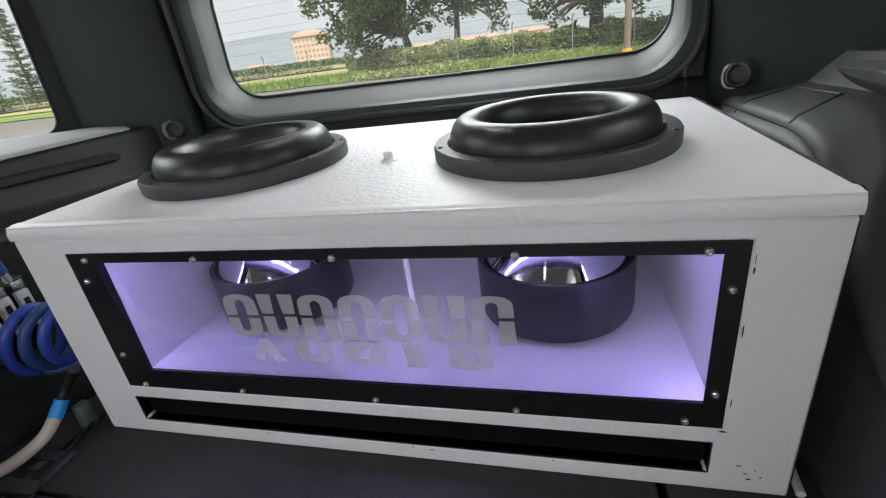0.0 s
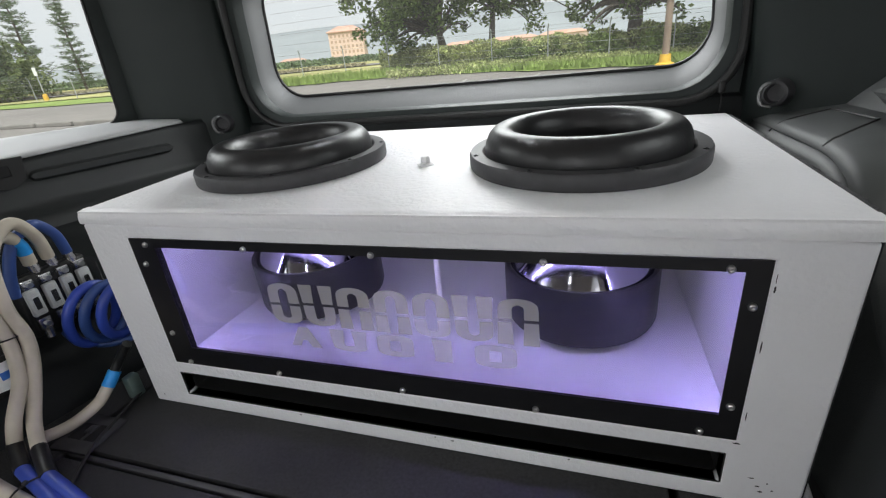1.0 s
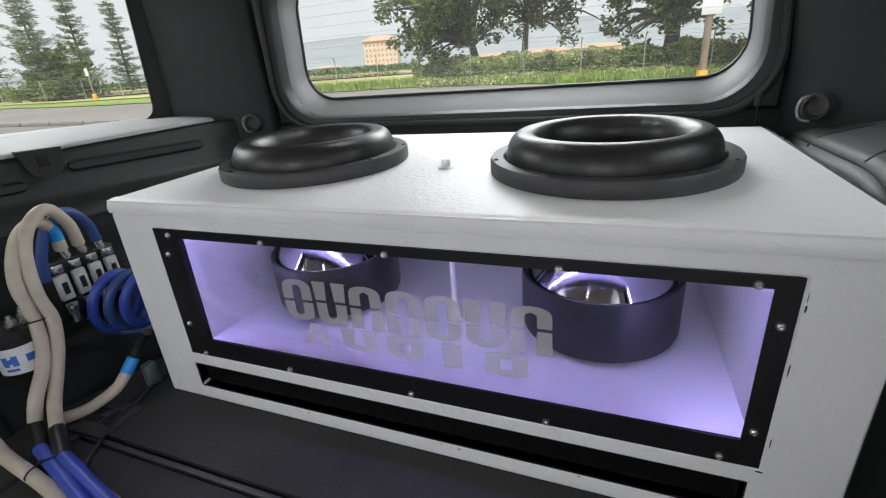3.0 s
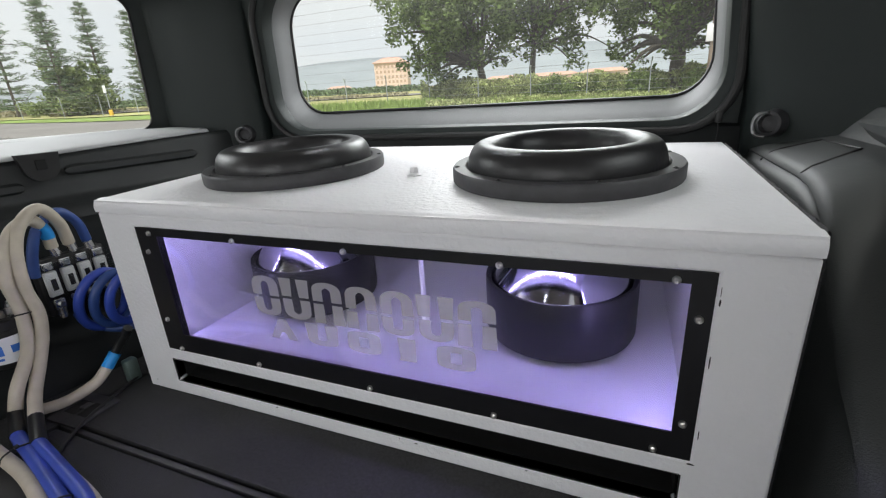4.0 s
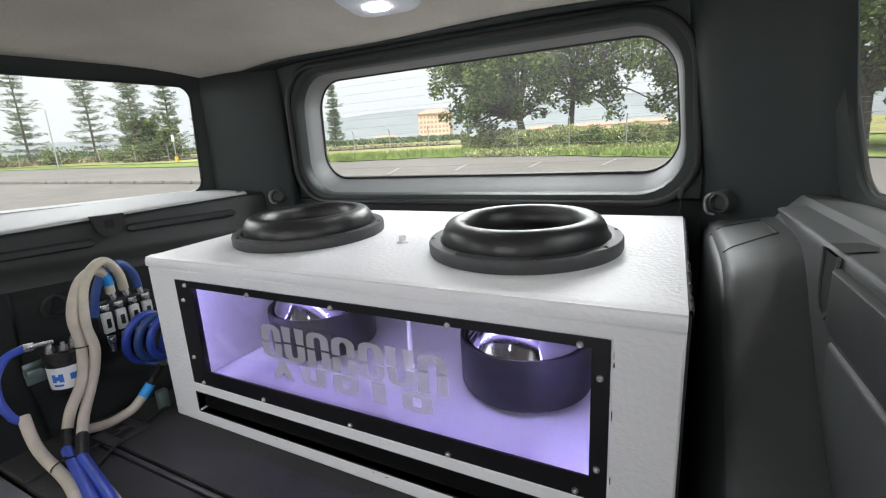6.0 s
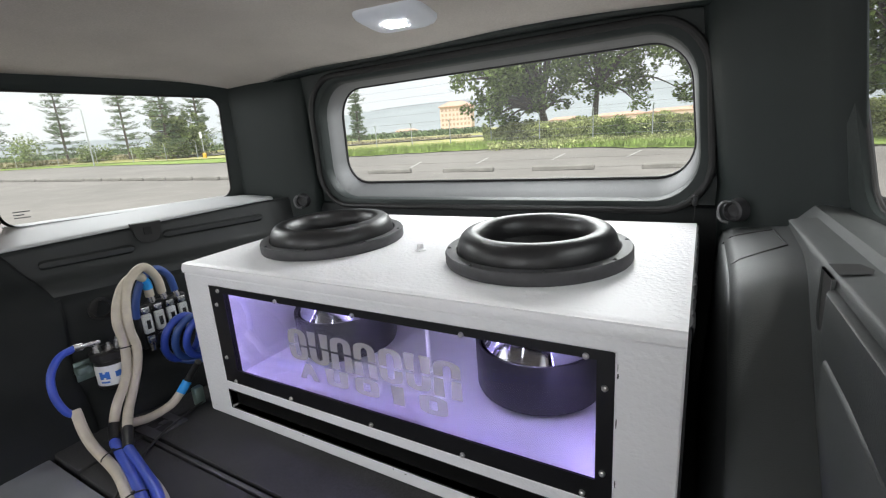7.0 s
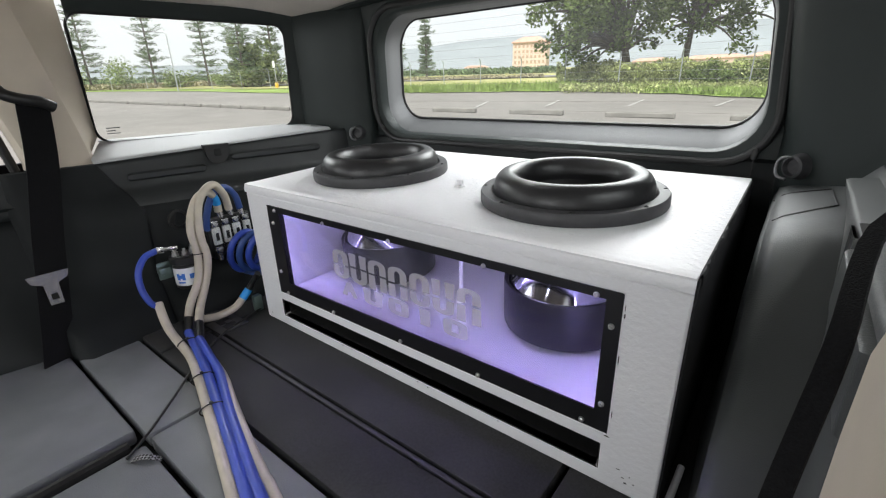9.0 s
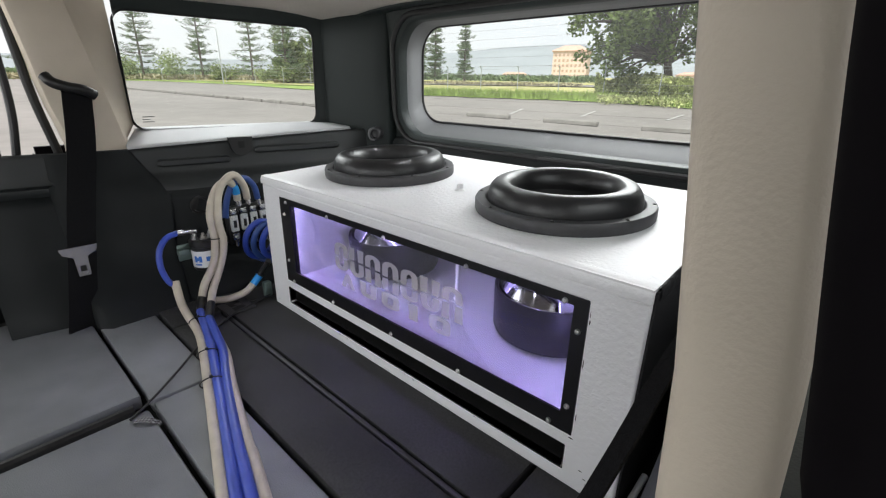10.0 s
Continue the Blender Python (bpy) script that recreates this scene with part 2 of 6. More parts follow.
def tube(bm, pts, r, n=12, cap=True, radii=None):
    """A round rod along a line of points."""
    pts = [Vector(p) for p in pts]
    up = Vector((0, 0, 1))
    loops = []
    side = None
    for i, p in enumerate(pts):
        d = (pts[min(i + 1, len(pts) - 1)] - pts[max(i - 1, 0)]).normalized()
        if side is None:
            side = d.cross(up if abs(d.z) < 0.9 else Vector((1, 0, 0))).normalized()
        side = (side - d * side.dot(d)).normalized()
        other = d.cross(side)
        rr = radii[i] if radii else r
        loops.append([p + rr * (math.cos(TAU * k / n) * side + math.sin(TAU * k / n) * other) for k in range(n)])
    return loft(bm, loops, True, cap, cap)


def ribbon(bm, pts, across, width, thick):
    """A flat strap along a line, lying across the given direction."""
    pts = [Vector(p) for p in pts]
    a = Vector(across).normalized()
    loops = []
    for i, p in enumerate(pts):
        d = (pts[min(i + 1, len(pts) - 1)] - pts[max(i - 1, 0)]).normalized()
        s = (a - d * a.dot(d)).normalized()
        nn = d.cross(s)
        loops.append([p + s * u * width / 2 + nn * v * thick / 2 for u, v in ((-1, -1), (1, -1), (1, 1), (-1, 1))])
    return loft(bm, loops, True, True, True)


def round_rect(u0, u1, v0, v1, r, n=8, skew=0.0):
    """A rounded outline in two coordinates, counter-clockwise. skew pulls its upper corners in."""
    out = []
    for cu, cv, a0 in ((u1 - r, v0 + r, -90), (u1 - r, v1 - r, 0), (u0 + r, v1 - r, 90), (u0 + r, v0 + r, 180)):
        for k in range(n + 1):
            a = math.radians(a0 + 90 * k / n)
            u, v = cu + r * math.cos(a), cv + r * math.sin(a)
            mid = (u0 + u1) / 2
            out.append((mid + (u - mid) * (1 - skew * (v - v0) / (v1 - v0)), v))
    return out


M_CABLE_B = material("beige_cable_jacket", (0.52, 0.47, 0.38), 0.5, scale=40, vary=0.12, bump=0.05, bump_scale=200, vary2=0.12, scale2=9)
M_CABLE_BLUE = material("blue_cable_jacket", (0.036, 0.075, 0.42), 0.38, scale=30, vary=0.15, bump=0.05, bump_scale=200, vary2=0.15, scale2=7)
M_CABLE_DB = material("dark_blue_cable_jacket", (0.03, 0.07, 0.24), 0.42, scale=30, vary=0.15)
M_TAPE = material("bright_blue_tape", (0.02, 0.30, 0.75), 0.4, scale=60, vary=0.12)
M_SHRINK = material("black_heat_shrink", (0.012, 0.012, 0.012), 0.4, scale=80, vary=0.3, bump=0.15, bump_scale=120)
M_LABEL = material("white_paper_label", (0.74, 0.75, 0.77), 0.5, scale=60, vary=0.05)
M_LABEL_BLUE = material("blue_label_print", (0.04, 0.16, 0.55), 0.5)
M_FUSE = material("white_fuse_body", (0.66, 0.66, 0.64), 0.45, scale=60, vary=0.08)
M_SMOKE = clear_glass("clear_fuse_cover", (0.90, 0.91, 0.92), 0.03)
M_STRAP = material("black_belt_webbing", (0.007, 0.007, 0.008), 0.85, spec=0.15, scale=500, vary=0.4, bump=0.3, bump_scale=900)
M_GREEN = material("green_grey_bracket_metal", (0.20, 0.27, 0.25), 0.45, 0.7, scale=40, vary=0.2)


# ---- the vehicle's shell ----
def window_x(y):
    return -0.455 + 0.13 * (y + 0.132)


def wall_loft(name, profiles, mat, label, smooth=40):
    bm = bmesh.new()
    loft(bm, profiles, closed=False)
    ob = solid(name, bm, mat, label, "wall", kind="structure", smooth=smooth)
    s = ob.modifiers.new("thickness", "SOLIDIFY")
    s.thickness, s.offset = 0.003, 1.0
    return ob


def edge_z(y):
    """Height of the shelf's upper edge, rising towards the tailgate."""
    return 0.397 + 0.046 * max(0.0, min(0.62, y + 0.187))


def left_profile(y):
    """The left trim from the floor up to the window, as (x, z)."""
    k = 0.20 * (y - 0.1)
    g = max(0.0, min(1.0, (-0.12 - y) / 0.2))
    return [(-0.09 + k - 0.02 * g, -0.03), (-0.125 + k - 0.03 * g, 0.03), (-0.16 + k - 0.04 * g, 0.075), (-0.19 + k - 0.05 * g, 0.10), (-0.205 + k - 0.07 * g, 0.15),
            (-0.213 + k - 0.08 * g, 0.26), (-0.222 + k - 0.08 * g, 0.287), (-0.262 + k - 0.04 * g, 0.308), (-0.288 + k, 0.318), (-0.296 + k, 0.330), (-0.300 + k, edge_z(y) - 0.014), (-0.305 + k, edge_z(y) - 0.003)]


YS = [0.56, 0.50, 0.44, 0.38, 0.3, 0.2, 0.1, 0.0, -0.08, -0.14, -0.2, -0.26, -0.34, -0.42, -0.52]
wall_loft("wall_left_shelf", [[(x, y, z) for x, z in left_profile(y)[6:]] for y in YS], M_PLASTIC_S, "charcoal plastic shelf face of the cargo side trim")
wall_loft("wall_left", [[(x, y, z) for x, z in left_profile(y)[:7]] for y in YS], M_PLASTIC_D, "dark charcoal moulded plastic cargo side trim with a shelf")


def sill_row(f):
    """Across the sill, from the shelf's edge to the pane, at a share f of its length."""
    y0, y1 = -0.187 + 0.637 * f, -0.139 + 0.569 * f
    x0, x1 = left_profile(y0)[-1][0], window_x(y1)
    z0 = edge_z(y0)
    return [(x0 + 0.001, y0, z0 - 0.004), (x0 - 0.003, y0, z0 + 0.001), (x0 - 0.010, y0, z0 + 0.003), (x0 + (x1 - x0) * 0.6, y0 + (y1 - y0) * 0.6, z0 + (0.437 - z0) * 0.6 + 0.002), (x1 + 0.006, y1, 0.435), (x1 - 0.004, y1, 0.4385)]


wall_loft("trim_left_sill", [sill_row(k / 12) for k in range(13)], M_SILL, "plastic window sill, sky glare put into its pale grey colour")

# band with a long pressed groove along the shelf's face
bm = bmesh.new()
for y0, y1, zz in ((-0.13, 0.055, 0.352), (0.125, 0.40, 0.374)):
    rows = []
    for f, e in ((0.0, 0.15), (0.012, 0.7), (0.04, 1.0), (0.25, 1.0), (0.5, 1.0), (0.75, 1.0), (0.96, 1.0), (0.988, 0.7), (1.0, 0.15)):
        y = y0 + (y1 - y0) * f
        x = left_profile(y)[9][0] + 0.002
        rows.append([(x - 0.002, y, zz - 0.011 * e), (x + 0.004, y, zz - 0.006 * e), (x + 0.004, y, zz + 0.006 * e), (x - 0.002, y, zz + 0.011 * e)])
    loft(bm, rows, closed=False)
solid("trim_left_groove", bm, M_PLASTIC_S, "long raised ribs pressed into the side trim", "trim", kind="structure")


# left side window: frame round the opening, seal and pane
def side_loop(y0, y1, z0, z1, r, dx, lean=0.05, sign=1, fx=window_x):
    return [(fx(y) + dx + lean * (z - 0.435) * sign, y, z) for y, z in round_rect(y0, y1, z0, z1, r)]


bm = bmesh.new()
loft(bm, [side_loop(-0.140, 0.410, 0.437, 0.742, 0.035, 0.0), side_loop(-0.1405, 0.425, 0.4365, 0.752, 0.036, 0.012), side_loop(-0.1410, 0.445, 0.4360, 0.765, 0.036, 0.018), side_loop(-0.1415, 0.475, 0.4355, 0.83, 0.036, 0.020)])
solid("wall_left_upper", bm, M_PLASTIC, "charcoal plastic surround of the side window", "wall", kind="structure")
bm = bmesh.new()
tube(bm, side_loop(-0.142, 0.412, 0.435, 0.744, 0.036, 0.002) + side_loop(-0.142, 0.412, 0.435, 0.744, 0.036, 0.002)[:1], 0.0032, 8, False)
win_left = thing("window_1", "fixed rear side window with a black rubber seal", "window", kind="structure")
part("window_seal", bm, M_SEAL, win_left)
bm = bmesh.new()
bm.faces.new([bm.verts.new(p) for p in side_loop(-0.142, 0.412, 0.435, 0.744, 0.036, -0.004)])
pane = part("pane", bm, M_GLASS, win_left)
pane.visible_shadow = False

# small printed mark in the pane's lower corner
bm = bmesh.new()
for k, (w, z) in enumerate(((0.032, 0.470), (0.020, 0.463), (0.030, 0.456))):
    add_box(bm, window_x(-0.1) - 0.0005, window_x(-0.1) + 0.0015, -0.115, -0.115 + w, z - 0.0012, z + 0.0012)
part("glass_mark", bm, M_PLASTIC_L, win_left, "small grey printed mark")

# rear corner pillars
PILLAR_L = [(-0.372, 0.436), (-0.345, 0.452), (-0.300, 0.470), (-0.235, 0.497), (-0.185, 0.520), (-0.150, 0.540), (-0.136, 0.575)]
PILLAR_R = [(1.150, 0.300), (1.128, 0.380), (1.085, 0.430), (1.040, 0.475), (1.005, 0.512), (0.988, 0.545), (0.980, 0.585)]
wall_loft("wall_rear_left_pillar", [[(x + 0.06 * max(0, z - 0.6), y - 0.03 * max(0, z - 0.45), z) for x, y in PILLAR_L] for z in (0.0, 0.36, 0.45, 0.6, 0.72, 0.86)], M_PLASTIC, "dark grey rear corner pillar trim")
wall_loft("wall_rear_right_pillar", [[(x - 0.14 * max(0, z - 0.45), y - 0.10 * max(0, z - 0.45), z) for x, y in PILLAR_R] for z in (0.0, 0.36, 0.45, 0.6, 0.72, 0.86)], M_PLASTIC, "dark grey rear corner pillar trim")

# tailgate: bezel, lower trim, seal and glass
def gate_y(z):
    return 0.0 - 0.10 * (z - 0.45)


def gate_loop(gx, gb, gt, y, r):
    """The window's outline grown by gx at the sides, gb below and gt above."""
    return [(u, y + gate_y(v), v) for u, v in round_rect(-0.098 - gx, 0.946 + gx, 0.449 - gb, 0.745 + gt, r, 8, 0.055)]


gate = thing("tailgate", "grey plastic tailgate trim framing the rear window", "tailgate", (0.4, 0.6, 0.3), kind="structure")
def gpart(name, bm, mat, label=""):
    ob = part(name, bm, mat, gate, label)
    ob.matrix_parent_inverse = Matrix.Translation((-0.4, -0.6, -0.3))
    return ob


bm = bmesh.new()
loft(bm, [gate_loop(0.0, 0.0, 0.0, 0.672, 0.085), gate_loop(0.0005, 0.003, 0.0005, 0.668, 0.087), gate_loop(0.003, 0.024, 0.002, 0.626, 0.093), gate_loop(0.005, 0.034, 0.004, 0.610, 0.097), gate_loop(0.008, 0.039, 0.007, 0.602, 0.099)])
gpart("bezel", bm, M_PLASTIC_L, "pale grey sloping window bezel")
bm = bmesh.new()
loft(bm, [gate_loop(0.008, 0.039, 0.007, 0.602, 0.099), gate_loop(0.0085, 0.0400, 0.0075, 0.578, 0.100), gate_loop(0.011, 0.043, 0.010, 0.5700, 0.101), gate_loop(0.016, 0.048, 0.014, 0.5670, 0.103), gate_loop(0.029, 0.059, 0.024, 0.5655, 0.106)])
gpart("gate_panel", bm, M_PLASTIC)
bm = bmesh.new()
loft(bm, [[(x, 0.585, 0.40), (x, 0.570, 0.392), (x, 0.562, 0.376), (x, 0.556, 0.30), (x, 0.552, 0.0)] for x in [-0.24 + 0.0645 * k for k in range(21)]], closed=False)
gpart("lower_gate_panel", bm, M_PLASTIC_D)
bm = bmesh.new()
lp = gate_loop(0.033, 0.063, 0.027, 0.562, 0.108)
tube(bm, lp + lp[:1], 0.0085, 10, False)
gpart("gate_seal", bm, M_SEAL, "black rubber gate seal")
bm = bmesh.new()
loft(bm, [gate_loop(0.033, 0.063, 0.027, 0.578, 0.108), gate_loop(0.14, 0.11, 0.09, 0.570, 0.13)])
gpart("gate_surround", bm, M_PLASTIC)
bm = bmesh.new()
lp = gate_loop(0.001, 0.001, 0.001, 0.670, 0.085)
tube(bm, lp + lp[:1], 0.0045, 8, False)
gpart("window_seal", bm, M_SEAL)
bm = bmesh.new()
bm.faces.new([bm.verts.new(p) for p in gate_loop(0.002, 0.002, 0.002, 0.676, 0.086)])
pane = gpart("pane", bm, M_GLASS)
pane.visible_shadow = False
M_HEAT = material("heater_line_brown", (0.20, 0.17, 0.15), 0.6)
for k in range(11):
    z = 0.478 + 0.0245 * k
    bm = bmesh.new()
    inset = 0.03 + (0.03 if k in (0, 10) else 0.0)
    tube(bm, [(-0.098 + inset, 0.6735 + gate_y(z), z), (0.946 - inset, 0.6735 + gate_y(z), z)], 0.0002, 4)
    gpart("heater_line", bm, M_HEAT)
# small tie-off clip with a cord at the gate's lower corner
bm = bmesh.new()
add_box(bm, 0.938, 0.950, 0.548, 0.562, 0.400, 0.422, 0.004)
tube(bm, curve_points([(0.944, 0.552, 0.402), (0.945, 0.548, 0.385), (0.943, 0.546, 0.360), (0.944, 0.546, 0.33)]), 0.0012, 6)
gpart("clip", bm, M_SEAL)

# right side trim: low body, ledge with lid, raised front panel
R_BACK = [(0.972, -0.03), (0.980, 0.06), (0.985, 0.16), (0.987, 0.27), (0.990, 0.335), (0.997, 0.352), (1.012, 0.362), (1.045, 0.372), (1.088, 0.384), (1.098, 0.400), (1.115, 0.425), (1.160, 0.434)]


def right_profile(y):
    """The low body of the right trim: upright, then a ledge, then up to the window."""
    g = max(0.0, min(1.0, (0.20 - y) / 0.35))
    drop = float(np.interp(y, [-0.345, -0.20, -0.05, 0.04, 0.09, 0.125, 0.155, 0.185, 0.22, 0.26], [0.06, 0.10, 0.168, 0.232, 0.280, 0.318, 0.350, 0.370, 0.381, 0.385])) / 0.385
    out = []
    for x, z in R_BACK:
        s = drop if x < 1.095 and z > 0 else 1.0
        fall = 0.035 * (1 - drop) * max(0.0, 1.06 - x) / 0.06 if z > 0.33 else 0.0
        out.append((x + 0.02 * g * (z < 0.34), z * s - fall))
    return out


R_YS = (0.56, 0.46, 0.38, 0.33, 0.29, 0.26, 0.24, 0.22, 0.20, 0.185, 0.17, 0.155, 0.14, 0.125, 0.107, 0.09, 0.065, 0.04, 0.0, -0.05, -0.1, -0.2, -0.28, -0.345)
wall_loft("wall_right", [[(x, y, z) for x, z in right_profile(y)[:6]] for y in R_YS], M_PLASTIC_R, "dark moulded plastic cargo side trim, door light put into its grey")
wall_loft("wall_right_ledge", [[(x, y, z) for x, z in right_profile(y)[5:]] for y in R_YS], M_PLASTIC_R, "dark grey moulded plastic ledge of the side trim")
for pa, pb in (((0.994, 0.436), (1.066, 0.420)), ((1.066, 0.420), (1.070, 0.300)), ((1.070, 0.300), (1.000, 0.262))):
    bm = bmesh.new()
    pts = []
    for k in range(7):
        x, y = pa[0] + (pb[0] - pa[0]) * k / 6, pa[1] + (pb[1] - pa[1]) * k / 6
        pr = R_BACK[4:]
        pts.append((x, y, float(np.interp(x, [p[0] for p in pr], [p[1] for p in pr])) + 0.0036))
    tube(bm, pts, 0.0016, 6)
    solid("trim_lid_seam", bm, M_SEAL, "thin black seam of the ledge's lid", "seam", kind="structure")
# proud upper panel that sweeps down towards the front, with a grab recess and a slot
EDGE = [(0.345, 0.412), (0.338, 0.408), (0.325, 0.402), (0.30, 0.396), (0.27, 0.392), (0.235, 0.388), (0.21, 0.385), (0.19, 0.379), (0.172, 0.369), (0.155, 0.356), (0.125, 0.320), (0.09, 0.282), (0.04, 0.234), (-0.05, 0.170), (-0.20, 0.10), (-0.345, 0.06)]
bm = bmesh.new()
rows = []
for (y, z) in EDGE:
    top = 0.416
    h = top - z
    row = [(1.110, y + 0.006, z - 0.010), (1.092, y + 0.004, z - 0.008), (1.081, y, z - 0.002), (1.0745, y - 0.006, z + min(0.012, h * 0.3))]
    row += [(1.071, y - 0.012, z + 0.012 + (h - 0.020) * f) if h > 0.03 else (1.073, y - 0.006, z + h * (0.3 + 0.4 * f)) for f in (0.2, 0.45, 0.7, 1.0)]
    row += [(1.0725, y - 0.011, top - 0.003), (1.076, y - 0.010, top), (1.112, y - 0.007, top + 0.003), (1.160, y - 0.006, top + 0.010)]
    rows.append(row)
loft(bm, rows, closed=False)
solid("wall_right_panel", bm, M_PLASTIC_R, "proud dark grey side panel sweeping down to the front", "wall", kind="structure", smooth=50)


def face_plate(bm, outline, x0, x1, r):
    """A plate standing on the side panel, its rim rounded inwards by r."""
    cy = sum(p[0] for p in outline) / len(outline)
    cz = sum(p[1] for p in outline) / len(outline)
    loops = []
    for f, x in ((0.0, x0), (0.0, x1 + r), (0.35, x1 + r * 0.3), (1.0, x1)):
        loops.append([(x, y + (cy - y) * f * r / max(abs(cy - y), abs(cz - z), 0.01), z + (cz - z) * f * r / max(abs(cy - y), abs(cz - z), 0.01)) for y, z in outline])
    loft(bm, loops, True, True, True)


def u_outline(y0, y1, z0, z1):
    """Straight above, rounded below."""
    m, ry = (y0 + y1) / 2, (y1 - y0) / 2
    return [(y1, z1), (y0, z1)] + [(m - ry * math.cos(math.pi * k / 12), z0 + ry * 1.3 - ry * 1.3 * math.sin(math.pi * k / 12)) for k in range(13)]


# grab recess at the panel's upper edge: a lip, and dark sheets for its shaded openings
bm = bmesh.new()
rim, hole = u_outline(0.024, 0.076, 0.344, 0.413), u_outline(0.028, 0.071, 0.350, 0.413)
loft(bm, [[(1.0705, y, z) for y, z in rim], [(1.0672, y, z) for y, z in rim], [(1.0675, y, z) for y, z in hole], [(1.0700, y, z) for y, z in hole]])
solid("trim_recess_lip", bm, M_PLASTIC_R, "raised lip of a moulded grab recess", "trim", kind="structure")
# flat near-black faces paint the recess's shade; the panel isn't hollowed
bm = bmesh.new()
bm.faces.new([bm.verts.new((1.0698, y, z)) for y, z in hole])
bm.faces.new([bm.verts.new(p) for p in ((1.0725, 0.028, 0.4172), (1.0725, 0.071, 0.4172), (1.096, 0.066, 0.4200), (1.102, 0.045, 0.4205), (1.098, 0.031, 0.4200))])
solid("trim_pull_recess", bm, M_DARKHOLE, "flat near-black sheets painting the shade of a grab recess", "recess", kind="structure", smooth=0)
# two padded fields in front of the recess, parted by a groove
bm = bmesh.new()
face_plate(bm, [(0.021, 0.404), (0.021, 0.352), (0.010, 0.346), (-0.10, 0.343), (-0.194, 0.340), (-0.194, 0.404)], 1.073, 1.0625, 0.006)
solid("trim_arm_field", bm, M_PLASTIC_R, "proud moulded arm rest of the side trim", "trim", kind="structure", smooth=50)
bm = bmesh.new()
face_plate(bm, [(0.020, 0.332), (0.012, 0.285), (-0.02, 0.245), (-0.08, 0.200), (-0.194, 0.150), (-0.194, 0.330), (-0.10, 0.334)], 1.073, 1.0665, 0.006)
solid("trim_lower_field", bm, M_PLASTIC_R, "proud moulded lower field of the side trim", "trim", kind="structure", smooth=50)
# right window's surround above the ledge
def right_x(y):
    return 1.155 - 0.10 * (y - 0.30) * 0.4


bm = bmesh.new()
rl = lambda y0, y1, z0, z1, r, dx: [(right_x(y) + dx - 0.14 * (z - 0.435), y + (0.28 * (z - 0.46) if y > 0.1 else 0.0), z) for y, z in round_rect(y0, y1, z0, z1, r)]
loft(bm, [rl(-0.26, 0.265, 0.445, 0.742, 0.035, 0.0), rl(-0.265, 0.275, 0.440, 0.750, 0.04, -0.010), rl(-0.27, 0.305, 0.430, 0.770, 0.045, -0.014), rl(-0.33, 0.36, 0.40, 0.83, 0.05, -0.010)])
solid("wall_right_upper", bm, M_PLASTIC, "charcoal plastic surround of the side window", "wall", kind="structure")
win_right = thing("window_2", "fixed rear side window with a black rubber seal", "window", kind="structure")
bm = bmesh.new()
lp = rl(-0.262, 0.267, 0.443, 0.744, 0.036, -0.001)
tube(bm, lp + lp[:1], 0.0035, 8, False)
part("window_seal", bm, M_SEAL, win_right)
bm = bmesh.new()
bm.faces.new([bm.verts.new(p) for p in rl(-0.262, 0.267, 0.443, 0.744, 0.036, 0.003)])
pane = part("pane", bm, M_GLASS, win_right)
pane.visible_shadow = False

# headliner: crowned, drooping towards the sides and the gate
bm = bmesh.new()
rows = []
for y in [0.50, 0.47, 0.43, 0.36, 0.30, 0.24, 0.1, -0.1, -0.4, -0.9, -1.6, -2.6]:
    row = []
    for k in range(25):
        u = -1 + k / 12
        x = 0.385 + 0.80 * u
        edge = abs(u) ** 4
        back = max(0.0, (y - 0.20) / 0.30)
        z = 0.822 - 0.046 * edge - 0.030 * back ** 2
        row.append((x, y, z + 0.0025 * math.sin(x * 9 + y * 5)))
    rows.append(row)
loft(bm, rows, closed=False)
head = solid("ceiling", bm, M_LINER, "light beige cloth headliner sagging a little", "ceiling", kind="structure", smooth=60)
s = head.modifiers.new("thickness", "SOLIDIFY")
s.thickness, s.offset = 0.02, 1.0

bm = bmesh.new()
rows = []
for k in range(25):
    u = -1 + k / 12
    x, e = 0.385 + 0.80 * u, 0.046 * abs(u) ** 4
    rows.append([(x, 0.484, 0.802 - e), (x, 0.490, 0.7915 - e), (x, 0.498, 0.7885 - e), (x, 0.512, 0.7875 - e), (x, 0.530, 0.7895 - e), (x, 0.550, 0.800 - e * 0.8), (x, 0.60, 0.845 - e * 0.5)])
loft(bm, rows, closed=False)
solid("trim_header", bm, M_PLASTIC, "dark plastic trim strip between headliner and tailgate", "trim", kind="structure")

# floor pan, closing walls in front
bm = bmesh.new()
add_box(bm, -0.75, 1.5, -2.6, 0.62, -0.10, -0.045)
solid("floor", bm, M_DARKHOLE, "black floor pan below the panels", "floor", kind="structure")
bm = bmesh.new()
add_box(bm, -0.75, -0.10, -2.6, -2.55, -0.05, 0.42)
add_box(bm, -0.10, 1.5, -2.6, -2.55, -0.05, 0.42)
add_box(bm, -0.75, 1.5, -2.6, -2.55, 0.76, 0.84)
solid("wall_front", bm, M_PLASTIC_D, "dark dashboard wall below the windscreen", "wall", kind="structure")
bm = bmesh.new()
add_box(bm, 1.18, 1.24, -2.6, -1.55, -0.05, 0.42)
add_box(bm, 1.18, 1.24, -1.60, -1.45, 0.42, 0.84)
solid("wall_front_right", bm, M_PLASTIC_D, "dark front door trim", "wall", kind="structure")
bm = bmesh.new()
add_box(bm, -0.60, -0.54, -2.6, -0.36, -0.05, 0.36, 0.01)
